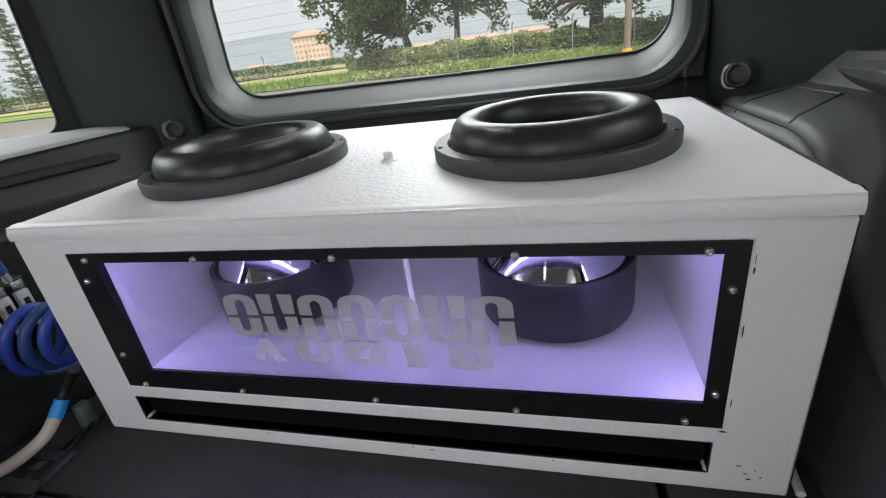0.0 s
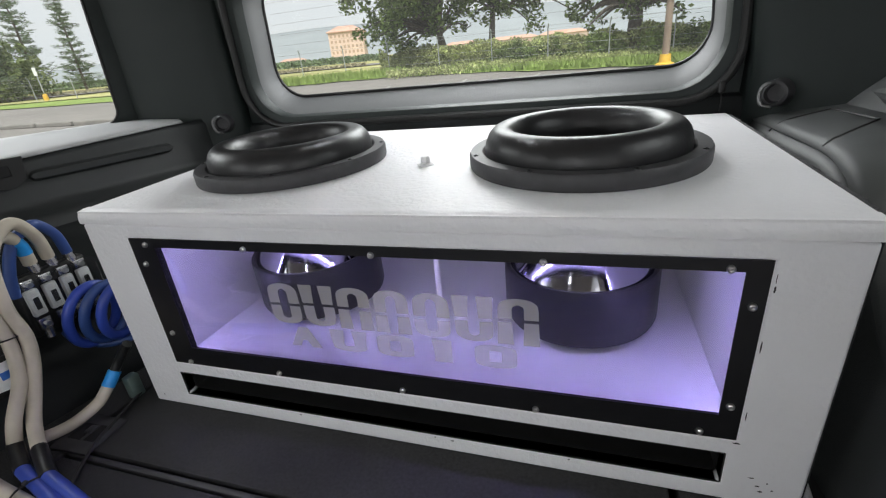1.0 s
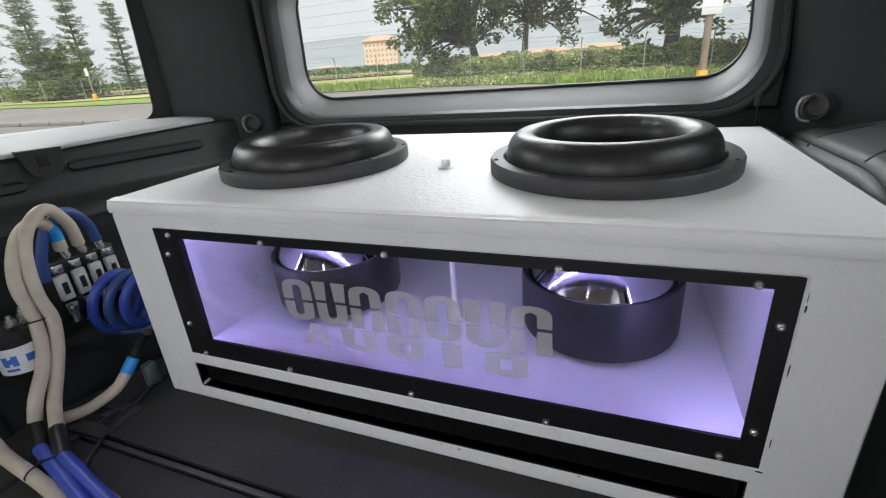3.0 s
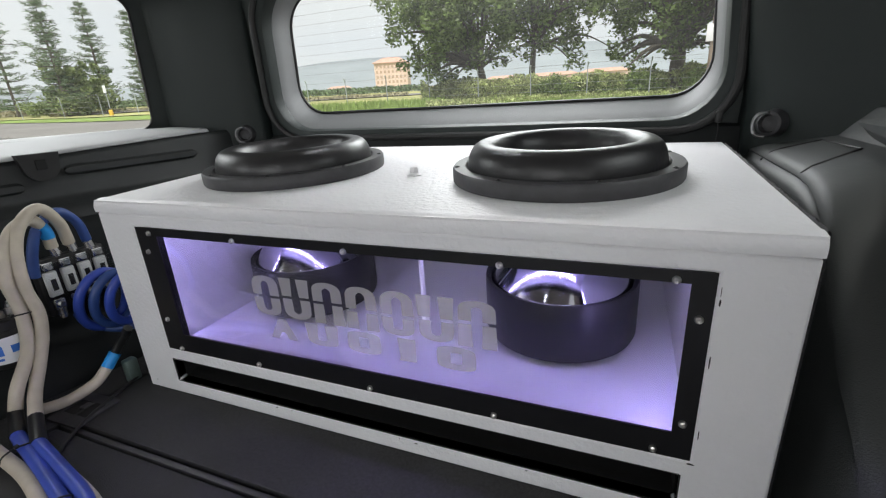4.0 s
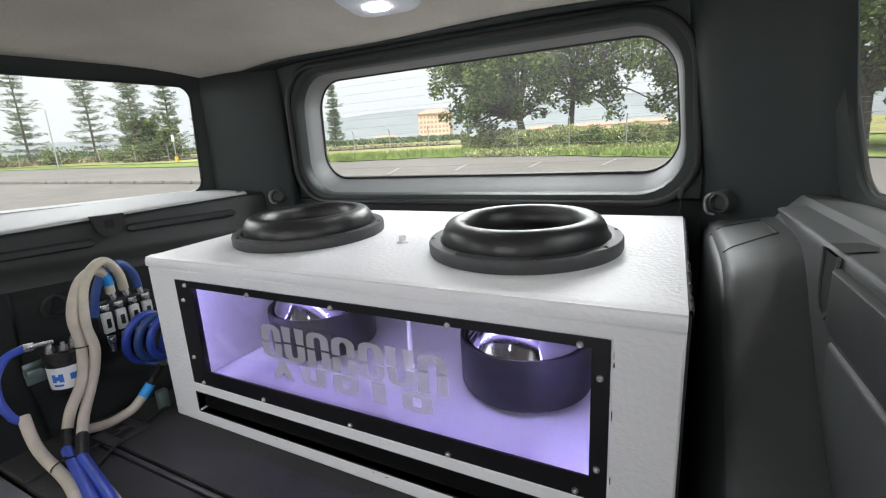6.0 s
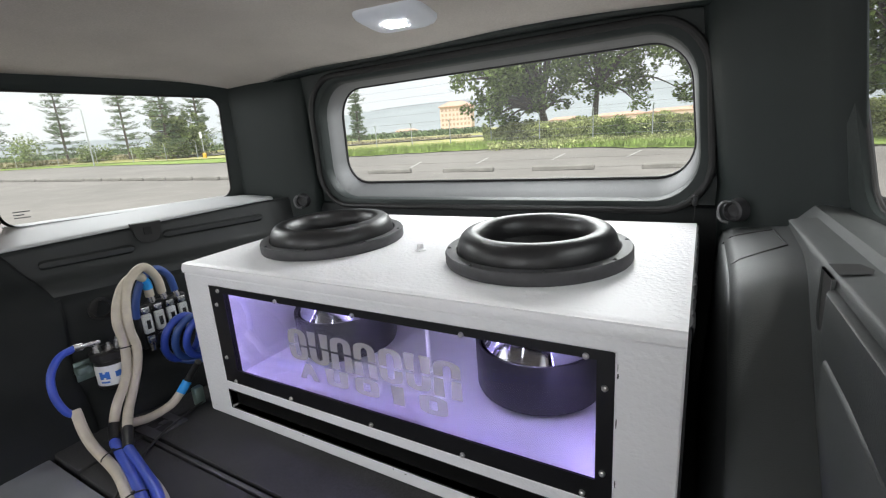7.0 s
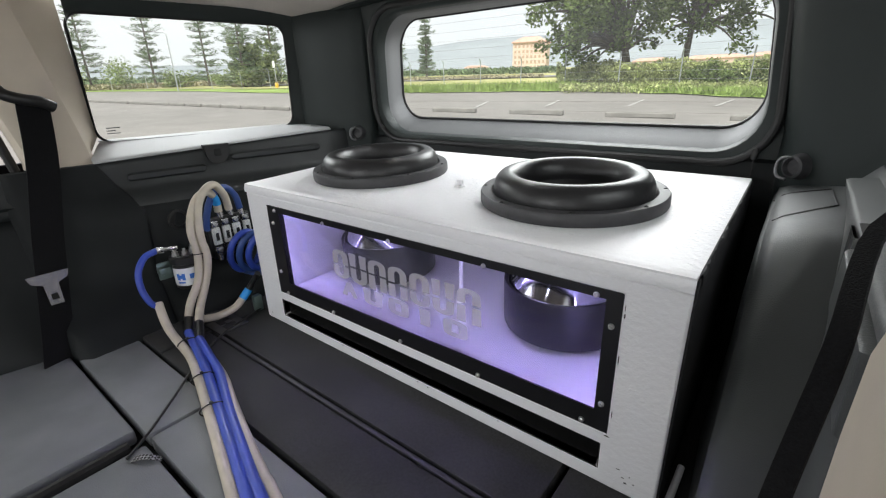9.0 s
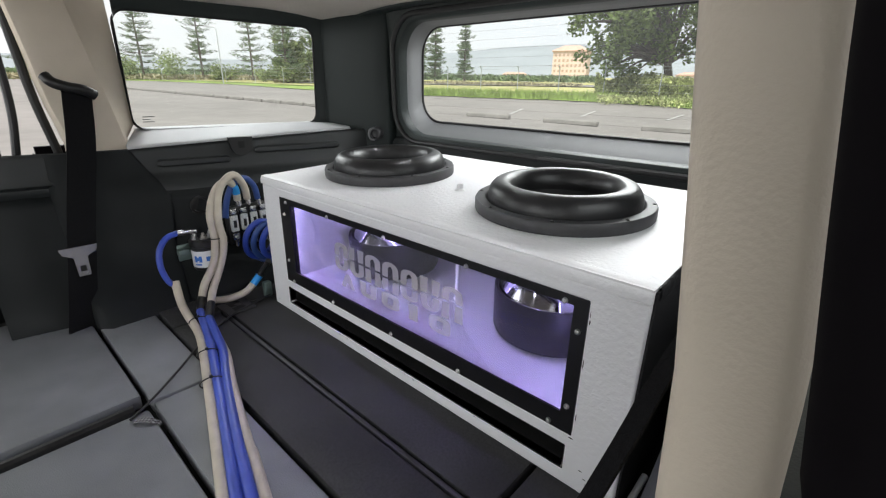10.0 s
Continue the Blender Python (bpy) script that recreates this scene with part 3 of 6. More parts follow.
add_box(bm, -0.60, -0.54, -1.50, -1.36, 0.36, 0.84)
add_box(bm, -0.60, -0.54, -2.6, -0.36, 0.76, 0.84)
solid("wall_front_left", bm, M_DOOR, "dark rear door trim with its window", "wall", kind="structure")

# beige pillar between rear door and cargo window, both sides
def post(name, line, wx, wy, mat, label):
    bm = bmesh.new()
    loops = []
    for p in curve_points(line, 4):
        loops.append([(p[0] + u, p[1] + v, p[2]) for u, v in round_rect(-wx, wx, -wy, wy, min(wx, wy) * 0.55, 4)])
    loft(bm, loops, True, True, True)
    return solid(name, bm, mat, label, "pillar", kind="structure")


bm = bmesh.new()
loops = []
for z, yc, yl in ((0.386, -0.184, -0.300), (0.40, -0.182, -0.299), (0.45, -0.189, -0.308), (0.51, -0.199, -0.321), (0.58, -0.212, -0.331), (0.665, -0.228, -0.341), (0.74, -0.242, -0.352), (0.84, -0.262, -0.366)):
    xw = window_x(-0.140) + 0.05 * (z - 0.435)
    xf = -0.385 - 0.05 * (z - 0.39)
    yw = -0.139 - 0.035 * (z - 0.43) if z > 0.43 else -0.139 - 1.0 * (0.43 - z)
    loops.append([(xw - 0.03, yw, z), (xw + 0.004, yw, z), (xw + 0.3 * (xf - xw), yw + 0.3 * (yc - yw), z), (xf - 0.010, yc + 0.010, z), (xf - 0.002, yc + 0.002, z), (xf, yc - 0.012, z), (xf - 0.004, (yc + yl) / 2, z), (xf - 0.010, yl + 0.012, z), (xf - 0.016, yl + 0.003, z), (xf - 0.030, yl, z), (xw - 0.03, yl, z)])
loft(bm, loops, True, True, True)
solid("trim_pillar_left", bm, M_BEIGE, "beige plastic pillar trim beside the rear door", "pillar", kind="structure", smooth=30)
# dark panel below the pillar, standing proud of the recess behind it
bm = bmesh.new()
rows = []
for z in (-0.03, 0.03, 0.075, 0.10, 0.15, 0.19, 0.24, 0.28, 0.31, 0.34, 0.37, 0.392):
    yb = float(np.interp(z, [-0.03, 0.10, 0.19, 0.28, 0.30, 0.40], [-0.165, -0.148, -0.137, -0.131, -0.136, -0.188]))
    xb = float(np.interp(z, [q[1] for q in left_profile(yb)], [q[0] for q in left_profile(yb)]))
    xe = float(np.interp(z, [-0.03, 0.03, 0.075, 0.10, 0.15, 0.30, 0.40], [-0.13, -0.18, -0.235, -0.300, -0.352, -0.368, -0.380]))
    row = [(xb - 0.012, yb + 0.003, z), (xb + 0.002, yb, z), (xb + 0.005, yb - 0.006, z), (xb + 0.003, yb - 0.014, z)]
    row += [(xb + 0.003 + (xe - xb - 0.003) * f ** 0.8, yb - 0.014 + (-0.345 - yb + 0.014) * f, z) for f in (0.25, 0.5, 0.75, 1.0)]
    rows.append(row + [(xe - 0.02, -0.365, z), (xe - 0.06, -0.372, z)])
loft(bm, rows, closed=False)
solid("wall_left_front", bm, M_PLASTIC_D, "dark smooth plastic panel below the pillar", "wall", kind="structure", smooth=40)
bm = bmesh.new()
loops = []
for z, xl, yr in ((-0.04, 1.060, -0.20), (0.20, 1.060, -0.20), (0.35, 1.059, -0.195), (0.41, 1.0585, -0.20), (0.45, 1.0565, -0.235), (0.50, 1.0535, -0.30), (0.545, 1.048, -0.355), (0.59, 1.042, -0.376), (0.70, 1.030, -0.385), (0.83, 1.015, -0.39)):
    loops.append([(u, v, z) for u, v in round_rect(xl + 0.006, xl + 0.033, -0.400, yr, 0.006, 4)])
loft(bm, loops, True, True, True)
solid("trim_pillar_right", bm, M_BEIGE, "beige plastic pillar trim beside the open door", "pillar", kind="structure")
post("trim_door_seal_right", [(1.140, -0.425, -0.04), (1.137, -0.425, 0.44), (1.126, -0.43, 0.52), (1.114, -0.43, 0.60), (1.085, -0.43, 0.82)], 0.040, 0.030, M_BLACKFELT, "black felted door seal")
post("trim_door_jamb_right", [(1.275, -0.425, -0.04), (1.272, -0.425, 0.44), (1.261, -0.43, 0.52), (1.249, -0.43, 0.60), (1.22, -0.43, 0.82)], 0.100, 0.026, M_BLACKFELT, "black lining of the door jamb")
for line, r in (([(-0.47, -0.318, 0.385), (-0.47, -0.338, 0.527), (-0.47, -0.348, 0.668), (-0.462, -0.356, 0.80)], 0.010), ([(-0.475, -0.40, 0.385), (-0.475, -0.385, 0.49), (-0.475, -0.382, 0.62), (-0.465, -0.39, 0.80)], 0.009)):
    bm = bmesh.new()
    tube(bm, curve_points(line), r, 10)
    solid("trim_door_frame", bm, M_SEAL, "black rubber seal round the rear door", "seal", kind="structure")
bm = bmesh.new()
add_box(bm, -0.54, -0.475, -1.3, -0.395, -0.05, 0.372, 0.02)
solid("door_1", bm, M_DOOR, "dark rear door trim panel, closed", "door", kind="structure")
bm = bmesh.new()
lathe(bm, [(0.007, 0.0), (0.006, 0.004), (0.0035, 0.006), (0.0035, 0.022), (0.005, 0.026), (0.0, 0.028)], (-0.492, -0.43, 0.371), 12)
solid("door_lock_pin", bm, M_SHRINK, "black door lock pin", "pin", kind="structure")

# cargo floor panels, each a separate board
def board(name, x0, x1, y0, y1, top, mat, label, thick=0.03, bevel=0.005):
    bm = bmesh.new()
    add_box(bm, x0, x1, y0, y1, top - thick, top, bevel)
    return solid(name, bm, mat, label, "floor panel", kind="structure")


board("floor_cargo_lid", -0.045, 0.818, -0.116, 0.555, 0.0, M_FLOOR, "black carpeted cargo floor lid")
board("floor_cargo_frame", -0.045, 0.818, -0.247, -0.134, 0.0, M_FLOOR, "black carpeted cargo floor strip")
board("floor_cargo_left", -0.30, -0.052, -0.245, 0.555, 0.0, M_FLOOR, "black carpeted floor edge beside the wheel arch")
board("floor_cargo_right", 0.828, 1.05, -0.245, 0.555, 0.0, M_FLOOR, "black carpeted floor edge beside the wheel arch")
bm = bmesh.new()
add_box(bm, -0.045, 0.818, -0.1310, -0.1215, -0.03, -0.0005, 0.003)
solid("trim_lid_hinge", bm, M_GASKET, "dark rubber hinge strip between floor panels", "trim", kind="structure")
board("floor_seatback_far_left", -0.32, 0.210, -0.367, -0.252, -0.004, M_PAD, "grey folded seatback panel, scuffed plastic")
board("floor_seatback_far_right", 0.220, 1.02, -0.367, -0.256, -0.002, M_PAD, "grey folded seatback panel, scuffed plastic")
board("floor_seatback_near_left", -0.36, 0.176, -0.95, -0.376, -0.004, M_PAD, "grey folded seatback panel, scuffed plastic")
board("floor_seatback_near_right", 0.232, 1.02, -0.95, -0.378, -0.002, M_PAD, "grey folded seatback panel, scuffed plastic")

# outer skins that close the body
for name, x0, x1, y0, y1, z0, z1 in (("wall_outer_rear", -0.45, 1.25, 0.70, 0.72, -0.10, 0.40), ("wall_outer_right", 1.215, 1.235, -0.40, 0.70, -0.10, 0.42), ("wall_outer_left", -0.52, -0.50, -0.36, 0.70, -0.10, 0.40)):
    bm = bmesh.new()
    add_box(bm, x0, x1, y0, y1, z0, z1)
    solid(name, bm, M_BLACKFELT, "plain dark inner skin of the body", "wall", kind="structure")

# dome lamp
lamp = thing("dome_lamp", "white dome lamp, switched on, set in the headliner", "lamp", (0.4065, 0.289, 0.812))
bm = bmesh.new()
loft(bm, [[(u, v, h) for u, v in round_rect(-0.062 * s, 0.062 * s, -0.052 * s, 0.052 * s, 0.026 * s, 6)] for s, h in ((1.2, 0.012), (1.2, 0.0), (1.14, -0.006), (0.95, -0.012), (0.6, -0.014))], True, True, True)
part("housing", bm, M_LAMPHOUSE, lamp, "frosted pale lens")
bm = bmesh.new()
loft(bm, [[(u, v - 0.004, h) for u, v in round_rect(-0.022 * s, 0.022 * s, -0.016 * s, 0.016 * s, 0.008 * s, 5)] for s, h in ((1.0, -0.0125), (0.9, -0.0165))], True, True, True)
part("led", bm, M_LAMP, lamp, "glowing white light panel")
lamp.rotation_euler = (math.radians(-4), 0, math.radians(8))
# unseen second lamp, added to brighten the seatback panels from above
copy_thing(lamp, pose(0.40, -0.95, 0.814))


# ---- the loudspeaker box ----
W, D, HF, HB = 0.95, 0.526, 0.350, 0.368
TW = 0.019


def top_z(y):
    return HF + (HB - HF) * y / D


enclosure = thing("subwoofer_box", "white-painted wooden subwoofer box with brush marks and chipped edges", "speaker box")


def slab(bm, corners, thick_vec, bevel=0.0025):
    """A board from four corners and its thickness."""
    t = Vector(thick_vec)
    vs = [bm.verts.new(Vector(c)) for c in corners] + [bm.verts.new(Vector(c) + t) for c in corners]
    fs = [bm.faces.new([vs[i] for i in q]) for q in ((0, 1, 2, 3), (7, 6, 5, 4), (0, 4, 5, 1), (1, 5, 6, 2), (2, 6, 7, 3), (3, 7, 4, 0))]
    if bevel:
        bmesh.ops.bevel(bm, geom=list({e for f in fs for e in f.edges}), offset=bevel, segments=2, affect="EDGES", profile=0.5)


# front board with the window opening and the port slot cut through
OX0, OX1, OZ0, OZ1 = 0.080, 0.876, 0.092, 0.310
PX0, PX1, PZ0, PZ1 = 0.080, 0.868, 0.026, 0.070


def strip_board(bm, xs, zs, holes, y0, y1):
    """A board made of a grid of cells, some of them left out."""
    vs = {}

    def v(x, y, z):
        return vs.setdefault((x, y, z), bm.verts.new((x, y, z)) if (x, y, z) not in vs else None) if (x, y, z) not in vs else vs[(x, y, z)]

    filled = {(i, j) for i in range(len(xs) - 1) for j in range(len(zs) - 1) if not holes((xs[i] + xs[i + 1]) / 2, (zs[j] + zs[j + 1]) / 2)}
    for i, j in filled:
        a, b, c, d = xs[i], xs[i + 1], zs[j], zs[j + 1]
        bm.faces.new((v(a, y0, c), v(b, y0, c), v(b, y0, d), v(a, y0, d)))
        bm.faces.new((v(a, y1, c), v(a, y1, d), v(b, y1, d), v(b, y1, c)))
        for (ni, nj), p, q in (((i - 1, j), (a, c), (a, d)), ((i + 1, j), (b, d), (b, c)), ((i, j - 1), (b, c), (a, c)), ((i, j + 1), (a, d), (b, d))):
            if (ni, nj) not in filled:
                bm.faces.new((v(p[0], y0, p[1]), v(q[0], y0, q[1]), v(q[0], y1, q[1]), v(p[0], y1, p[1])))


bm = bmesh.new()
strip_board(bm, [0, PX0, PX1, OX1, W], [0, PZ0, PZ1, OZ0, OZ1, HF - TW - 0.0008],
            lambda x, z: (OX0 < x < OX1 and OZ0 < z < OZ1) or (PX0 < x < PX1 and PZ0 < z < PZ1), 0.0, TW)
front = part("front_board", bm, M_WHITE, enclosure)
bv = front.modifiers.new("worn_edges", "BEVEL")
bv.width, bv.segments, bv.limit_method, bv.angle_limit = 0.003, 2, "ANGLE", math.radians(40)

# top board with two round cut-outs
SUBS = [(0.219, 0.236), (0.704, 0.233)]
R_CUT = 0.140


def top_board(bm):
    n = 40
    for side in (0, 1):
        drop = TW * side
        cells = []
        for (cx, cy), (x0, x1) in zip(SUBS, ((0.0, 0.452), (0.452, W))):
            ring, rim = [], []
            for k in range(n):
                a = TAU * k / n
                c, s = math.cos(a), math.sin(a)
                ring.append(bm.verts.new((cx + R_CUT * c, cy + R_CUT * s, top_z(cy + R_CUT * s) - drop)))
                tx = ((x1 - cx) / c if c > 1e-6 else (x0 - cx) / c if c < -1e-6 else 9)
                ty = ((D - cy) / s if s > 1e-6 else -cy / s if s < -1e-6 else 9)
                t = min(tx, ty)
                rim.append(bm.verts.new((cx + t * c, cy + t * s, top_z(cy + t * s) - drop)))
            corners = {}
            for k in range(n):
                j = (k + 1) % n
                pa, pb = rim[k].co, rim[j].co
                ax = min(abs(pa.x - x0), abs(pa.x - x1)) < 1e-5
                bx = min(abs(pb.x - x0), abs(pb.x - x1)) < 1e-5
                ay = min(abs(pa.y), abs(pa.y - D)) < 1e-5
                by = min(abs(pb.y), abs(pb.y - D)) < 1e-5
                if (ax and bx) or (ay and by):
                    bm.faces.new((ring[k], rim[k], rim[j], ring[j]))
                else:
                    x = pa.x if ax else pb.x
                    y = pb.y if ax else pa.y
                    cv = bm.verts.new((x, y, top_z(y) - drop))
                    bm.faces.new((ring[k], rim[k], cv, rim[j], ring[j]))


bm = bmesh.new()
top_board(bm)
bmesh.ops.remove_doubles(bm, verts=bm.verts, dist=1e-5)
lid_edges = [(0, 0), (W, 0), (W, D), (0, D)]
for (xa, ya), (xb, yb) in zip(lid_edges, lid_edges[1:] + lid_edges[:1]):
    q = [bm.verts.new(p) for p in ((xa, ya, top_z(ya)), (xb, yb, top_z(yb)), (xb, yb, top_z(yb) - TW), (xa, ya, top_z(ya) - TW))]
    bm.faces.new(q)
topb = part("top_board", bm, M_WHITE, enclosure)
topb.location = (0, 0, 0.0)

# rounded front lip of the top and the other boards
bm = bmesh.new()
loft(bm, [[(x, 0.002, HF - 0.020), (x, -0.0022, HF - 0.0185), (x, -0.0030, HF - 0.013), (x, -0.0024, HF - 0.008), (x, -0.0006, HF - 0.0035), (x, 0.003, HF - 0.0003), (x, 0.008, HF + 0.0014), (x, 0.016, HF + 0.0018), (x, 0.022, HF + 0.0004)] for x in [W * k / 40 for k in range(41)]], closed=False)
part("edge_lip", bm, M_WHITE, enclosure)
bm = bmesh.new()
add_box(bm, 0.0, TW, TW + 0.0005, D, 0.0, HF - TW - 0.001, 0.001)
part("side_board", bm, M_WHITE, enclosure)
bm = bmesh.new()
slab(bm, [(W - TW, TW + 0.0005, 0.0), (W - TW, D, 0.0), (W - TW, D, HB - TW - 0.001), (W - TW, TW + 0.0005, HF - TW - 0.001)], (TW - 0.001, 0, 0))
part("side_board", bm, M_WHITE, enclosure)
bm = bmesh.new()
slab(bm, [(W - 0.0008, 0.0045, 0.0), (W - 0.0008, D, 0.0), (W - 0.0008, D, HB - 0.004), (W - 0.0008, 0.0045, HF - 0.004)], (0.004, 0, 0), 0.001)
part("side_carpet", bm, M_BLACKBOX, enclosure, "black carpet on the box's side, torn at the top edge")
bm = bmesh.new()
add_box(bm, TW, W - TW, D - TW, D, 0.0, HF - 0.02)
part("back_board", bm, M_WHITE_IN, enclosure)
bm = bmesh.new()
add_box(bm, TW, W - TW, TW + 0.0005, D - TW, 0.071, 0.090)
part("inner_floor", bm, M_WHITE_IN, enclosure)
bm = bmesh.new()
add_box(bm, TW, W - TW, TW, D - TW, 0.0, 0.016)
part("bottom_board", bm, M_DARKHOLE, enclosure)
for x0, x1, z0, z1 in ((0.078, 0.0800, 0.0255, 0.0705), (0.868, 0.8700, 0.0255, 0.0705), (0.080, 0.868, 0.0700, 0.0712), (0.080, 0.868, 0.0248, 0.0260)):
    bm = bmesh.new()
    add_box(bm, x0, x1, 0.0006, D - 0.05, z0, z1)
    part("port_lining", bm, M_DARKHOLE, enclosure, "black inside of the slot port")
for x0, x1 in ((TW + 0.0005, 0.0785), (0.8775, W - TW - 0.0005)):
    bm = bmesh.new()
    add_box(bm, x0, x1, TW + 0.001, D - TW - 0.001, 0.0905, HF - TW - 0.004)
    part("inner_wall", bm, M_WHITE_IN, enclosure)

r_chip = random.Random(5)
bm = bmesh.new()
rows = []
for k in range(110):
    y = 0.012 + (D - 0.03) * k / 109
    o = 0.0008 + 0.003 * r_chip.random() ** 3
    rows.append([(W + 0.0035, y, top_z(y) - 0.020), (W + 0.0045 + o * 0.5, y, top_z(y) - 0.010), (W + 0.003 + o, y, top_z(y) - 0.001), (W + 0.001 + o, y, top_z(y) + 0.0015), (W - 0.0005, y, top_z(y) - 0.001)])
loft(bm, rows, closed=False)
part("torn_edge", bm, M_BLACKBOX, enclosure, "ragged torn carpet edge")
CHIPS = [(0.8795, 0.292), (0.8800, 0.281), (0.8792, 0.216), (0.8799, 0.128), (0.8765, 0.0885), (0.30, 0.0215), (0.33, 0.0225), (0.52, 0.0220), (0.545, 0.0205), (0.70, 0.0225), (0.022, 0.016), (0.905, 0.030), (0.914, 0.036), (0.898, 0.041), (0.920, 0.026), (0.909, 0.022)]
for k, (x, z) in enumerate(CHIPS):
    w, h = (r_chip.uniform(0.0004, 0.0010), r_chip.uniform(0.003, 0.008)) if k < 4 else (r_chip.uniform(0.001, 0.004), r_chip.uniform(0.0008, 0.0016))
    bm = bmesh.new()
    bm.faces.new([bm.verts.new((x + w * math.cos(TAU * j / 7) * r_chip.uniform(0.6, 1.2), -0.0006, z + h * math.sin(TAU * j / 7) * r_chip.uniform(0.6, 1.2))) for j in range(7)])
    part("paint_chip", bm, M_BLACKPAINT, enclosure, "", 0)

# acrylic window: clear sheet, black painted border, engraved panels
bm = bmesh.new()
add_box(bm, OX0 + 0.0006, OX1 - 0.0006, 0.0022, 0.0072, OZ0 + 0.0006, OZ1 - 0.0006)
sheet = part("acrylic_window", bm, M_PLEXI, enclosure, "clear acrylic sheet with frosted engraving")
sheet.visible_shadow = False
IX0, IX1, IZ0, IZ1 = 0.124, 0.855, 0.124, 0.297
bm = bmesh.new()
strip_board(bm, [OX0, IX0, IX1, OX1], [OZ0, IZ0, IZ1, OZ1], lambda x, z: IX0 < x < IX1 and IZ0 < z < IZ1, 0.0005, 0.0020)
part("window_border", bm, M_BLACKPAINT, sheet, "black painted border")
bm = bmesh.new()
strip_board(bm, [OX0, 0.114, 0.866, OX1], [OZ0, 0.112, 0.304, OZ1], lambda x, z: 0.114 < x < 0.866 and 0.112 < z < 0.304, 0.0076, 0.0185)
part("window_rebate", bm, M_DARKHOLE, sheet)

M_FROST = bpy.data.materials.new("frosted_engraving")
M_FROST.use_nodes = True
fn, fl = M_FROST.node_tree.nodes, M_FROST.node_tree.links
fn.clear()
f_out, f_tr, f_df, f_mx = fn.new("ShaderNodeOutputMaterial"), fn.new("ShaderNodeBsdfTransparent"), fn.new("ShaderNodeBsdfDiffuse"), fn.new("ShaderNodeMixShader")
f_df.inputs[0].default_value = (0.60, 0.58, 0.58, 1)
f_mx.inputs[0].default_value = 0.48
fl.new(f_tr.outputs[0], f_mx.inputs[1])
fl.new(f_df.outputs[0], f_mx.inputs[2])
fl.new(f_mx.outputs[0], f_out.inputs[0])

SCREWS = [(0.110, 0.301), (0.281, 0.300), (0.467, 0.299), (0.669, 0.299), (0.842, 0.300), (0.865, 0.261), (0.864, 0.138), (0.839, 0.099), (0.659, 0.097), (0.481, 0.098), (0.282, 0.098), (0.113, 0.097), (0.098, 0.270), (0.097, 0.150)]
proto_bm = bmesh.new()
lathe(proto_bm, [(0.0042, 0.001), (0.0042, -0.0008), (0.0036, -0.0026), (0.0022, -0.0034), (0.0014, -0.0032), (0.0013, -0.0020), (0.0, -0.0019)], n=14, axis="y")
screw = part("screw", proto_bm, M_STEEL, sheet, "round-headed steel screw")
screw.location = (SCREWS[0][0], 0.0, SCREWS[0][1])
for x, z in SCREWS[1:]:
    s = screw.copy()
    scene.collection.objects.link(s)
    s.location = (x, 0.0, z)

# rows of small light-emitting diodes behind the border, along the top and both sides
led_bm = bmesh.new()
add_box(led_bm, -0.0025, 0.0025, -0.0025, 0.0025, -0.0015, 0.0015)
led_mesh = None
LEDS = [(0.150 + 0.0175 * k, 0.050, HF - TW - 0.010) for k in range(39)] + [(x, 0.026, 0.118 + 0.0175 * k) for x in (0.0815, 0.8745) for k in range(11)]
for p in LEDS:
    if led_mesh is None:
        o = part("led", led_bm, M_LED, enclosure, "glowing violet diode")
        led_mesh = o.data
    else:
        o = new("led", led_mesh)
        o.parent = enclosure
    o.location = p
bm = bmesh.new()
add_box(bm, 0.14, 0.83, 0.045, 0.055, HF - TW - 0.008, HF - TW - 0.0066)
part("led_tape", bm, M_LABEL, enclosure)

# engraving: two rows of plain frosted arches and bars, the upper row cut by a thin wavy slit
def engraved(outline):
    bm = bmesh.new()
    bm.faces.new([bm.verts.new((u, 0.0015, v)) for u, v in outline])
    bmesh.ops.triangulate(bm, faces=bm.faces)
    o = part("engraved_bar", bm, M_FROST, sheet, "", 0)
    o.visible_shadow = False


def arch(u0, u1, v0, v1, stem, up=True, foot=0.0):
    """Two stems joined by a rounded bow above (or below)."""
    ro, m = (u1 - u0) / 2, (u0 + u1) / 2
    ri, rise = ro - stem, min((u1 - u0) / 2, (v1 - v0) * 0.6)
    bow = [(m - ro * math.cos(math.pi * k / 12), v1 - rise + rise * math.sin(math.pi * k / 12) ** 0.6) for k in range(13)]
    hole = [(m + ri * math.cos(math.pi * k / 12), v1 - rise + (rise - stem * 0.5) * math.sin(math.pi * k / 12) ** 0.6) for k in range(13)]
    out = [(u0 - foot, v0)] + bow + [(u1 + foot, v0), (u1 - stem, v0)] + hole + [(u0 + stem, v0)]
    engraved(out if up else [(u, v0 + v1 - v) for u, v in out])


for k, over in enumerate((True, False, True, True, True, False, True)):
    u = 0.300 + 0.0528 * k
    slit = 0.2190 + 0.0030 * math.sin(k * 1.3)
    if over:
        arch(u, u + 0.047, slit + 0.0022, 0.2515, 0.0165, True)
    else:
        for du in (0.0, 0.0295):
            engraved([(u + du - 0.002, 0.2515), (u + du, slit + 0.0022), (u + du + 0.0165, slit + 0.0022), (u + du + 0.0185, 0.2515)])
    if k in (0, 1, 4, 5):
        arch(u, u + 0.047, 0.189, slit - 0.0018, 0.0165, False)
    else:
        for du in (0.0, 0.0305):
            engraved([(u + du - 0.0015, 0.189), (u + du, slit - 0.0018), (u + du + 0.0165, slit - 0.0018), (u + du + 0.018, 0.189)])
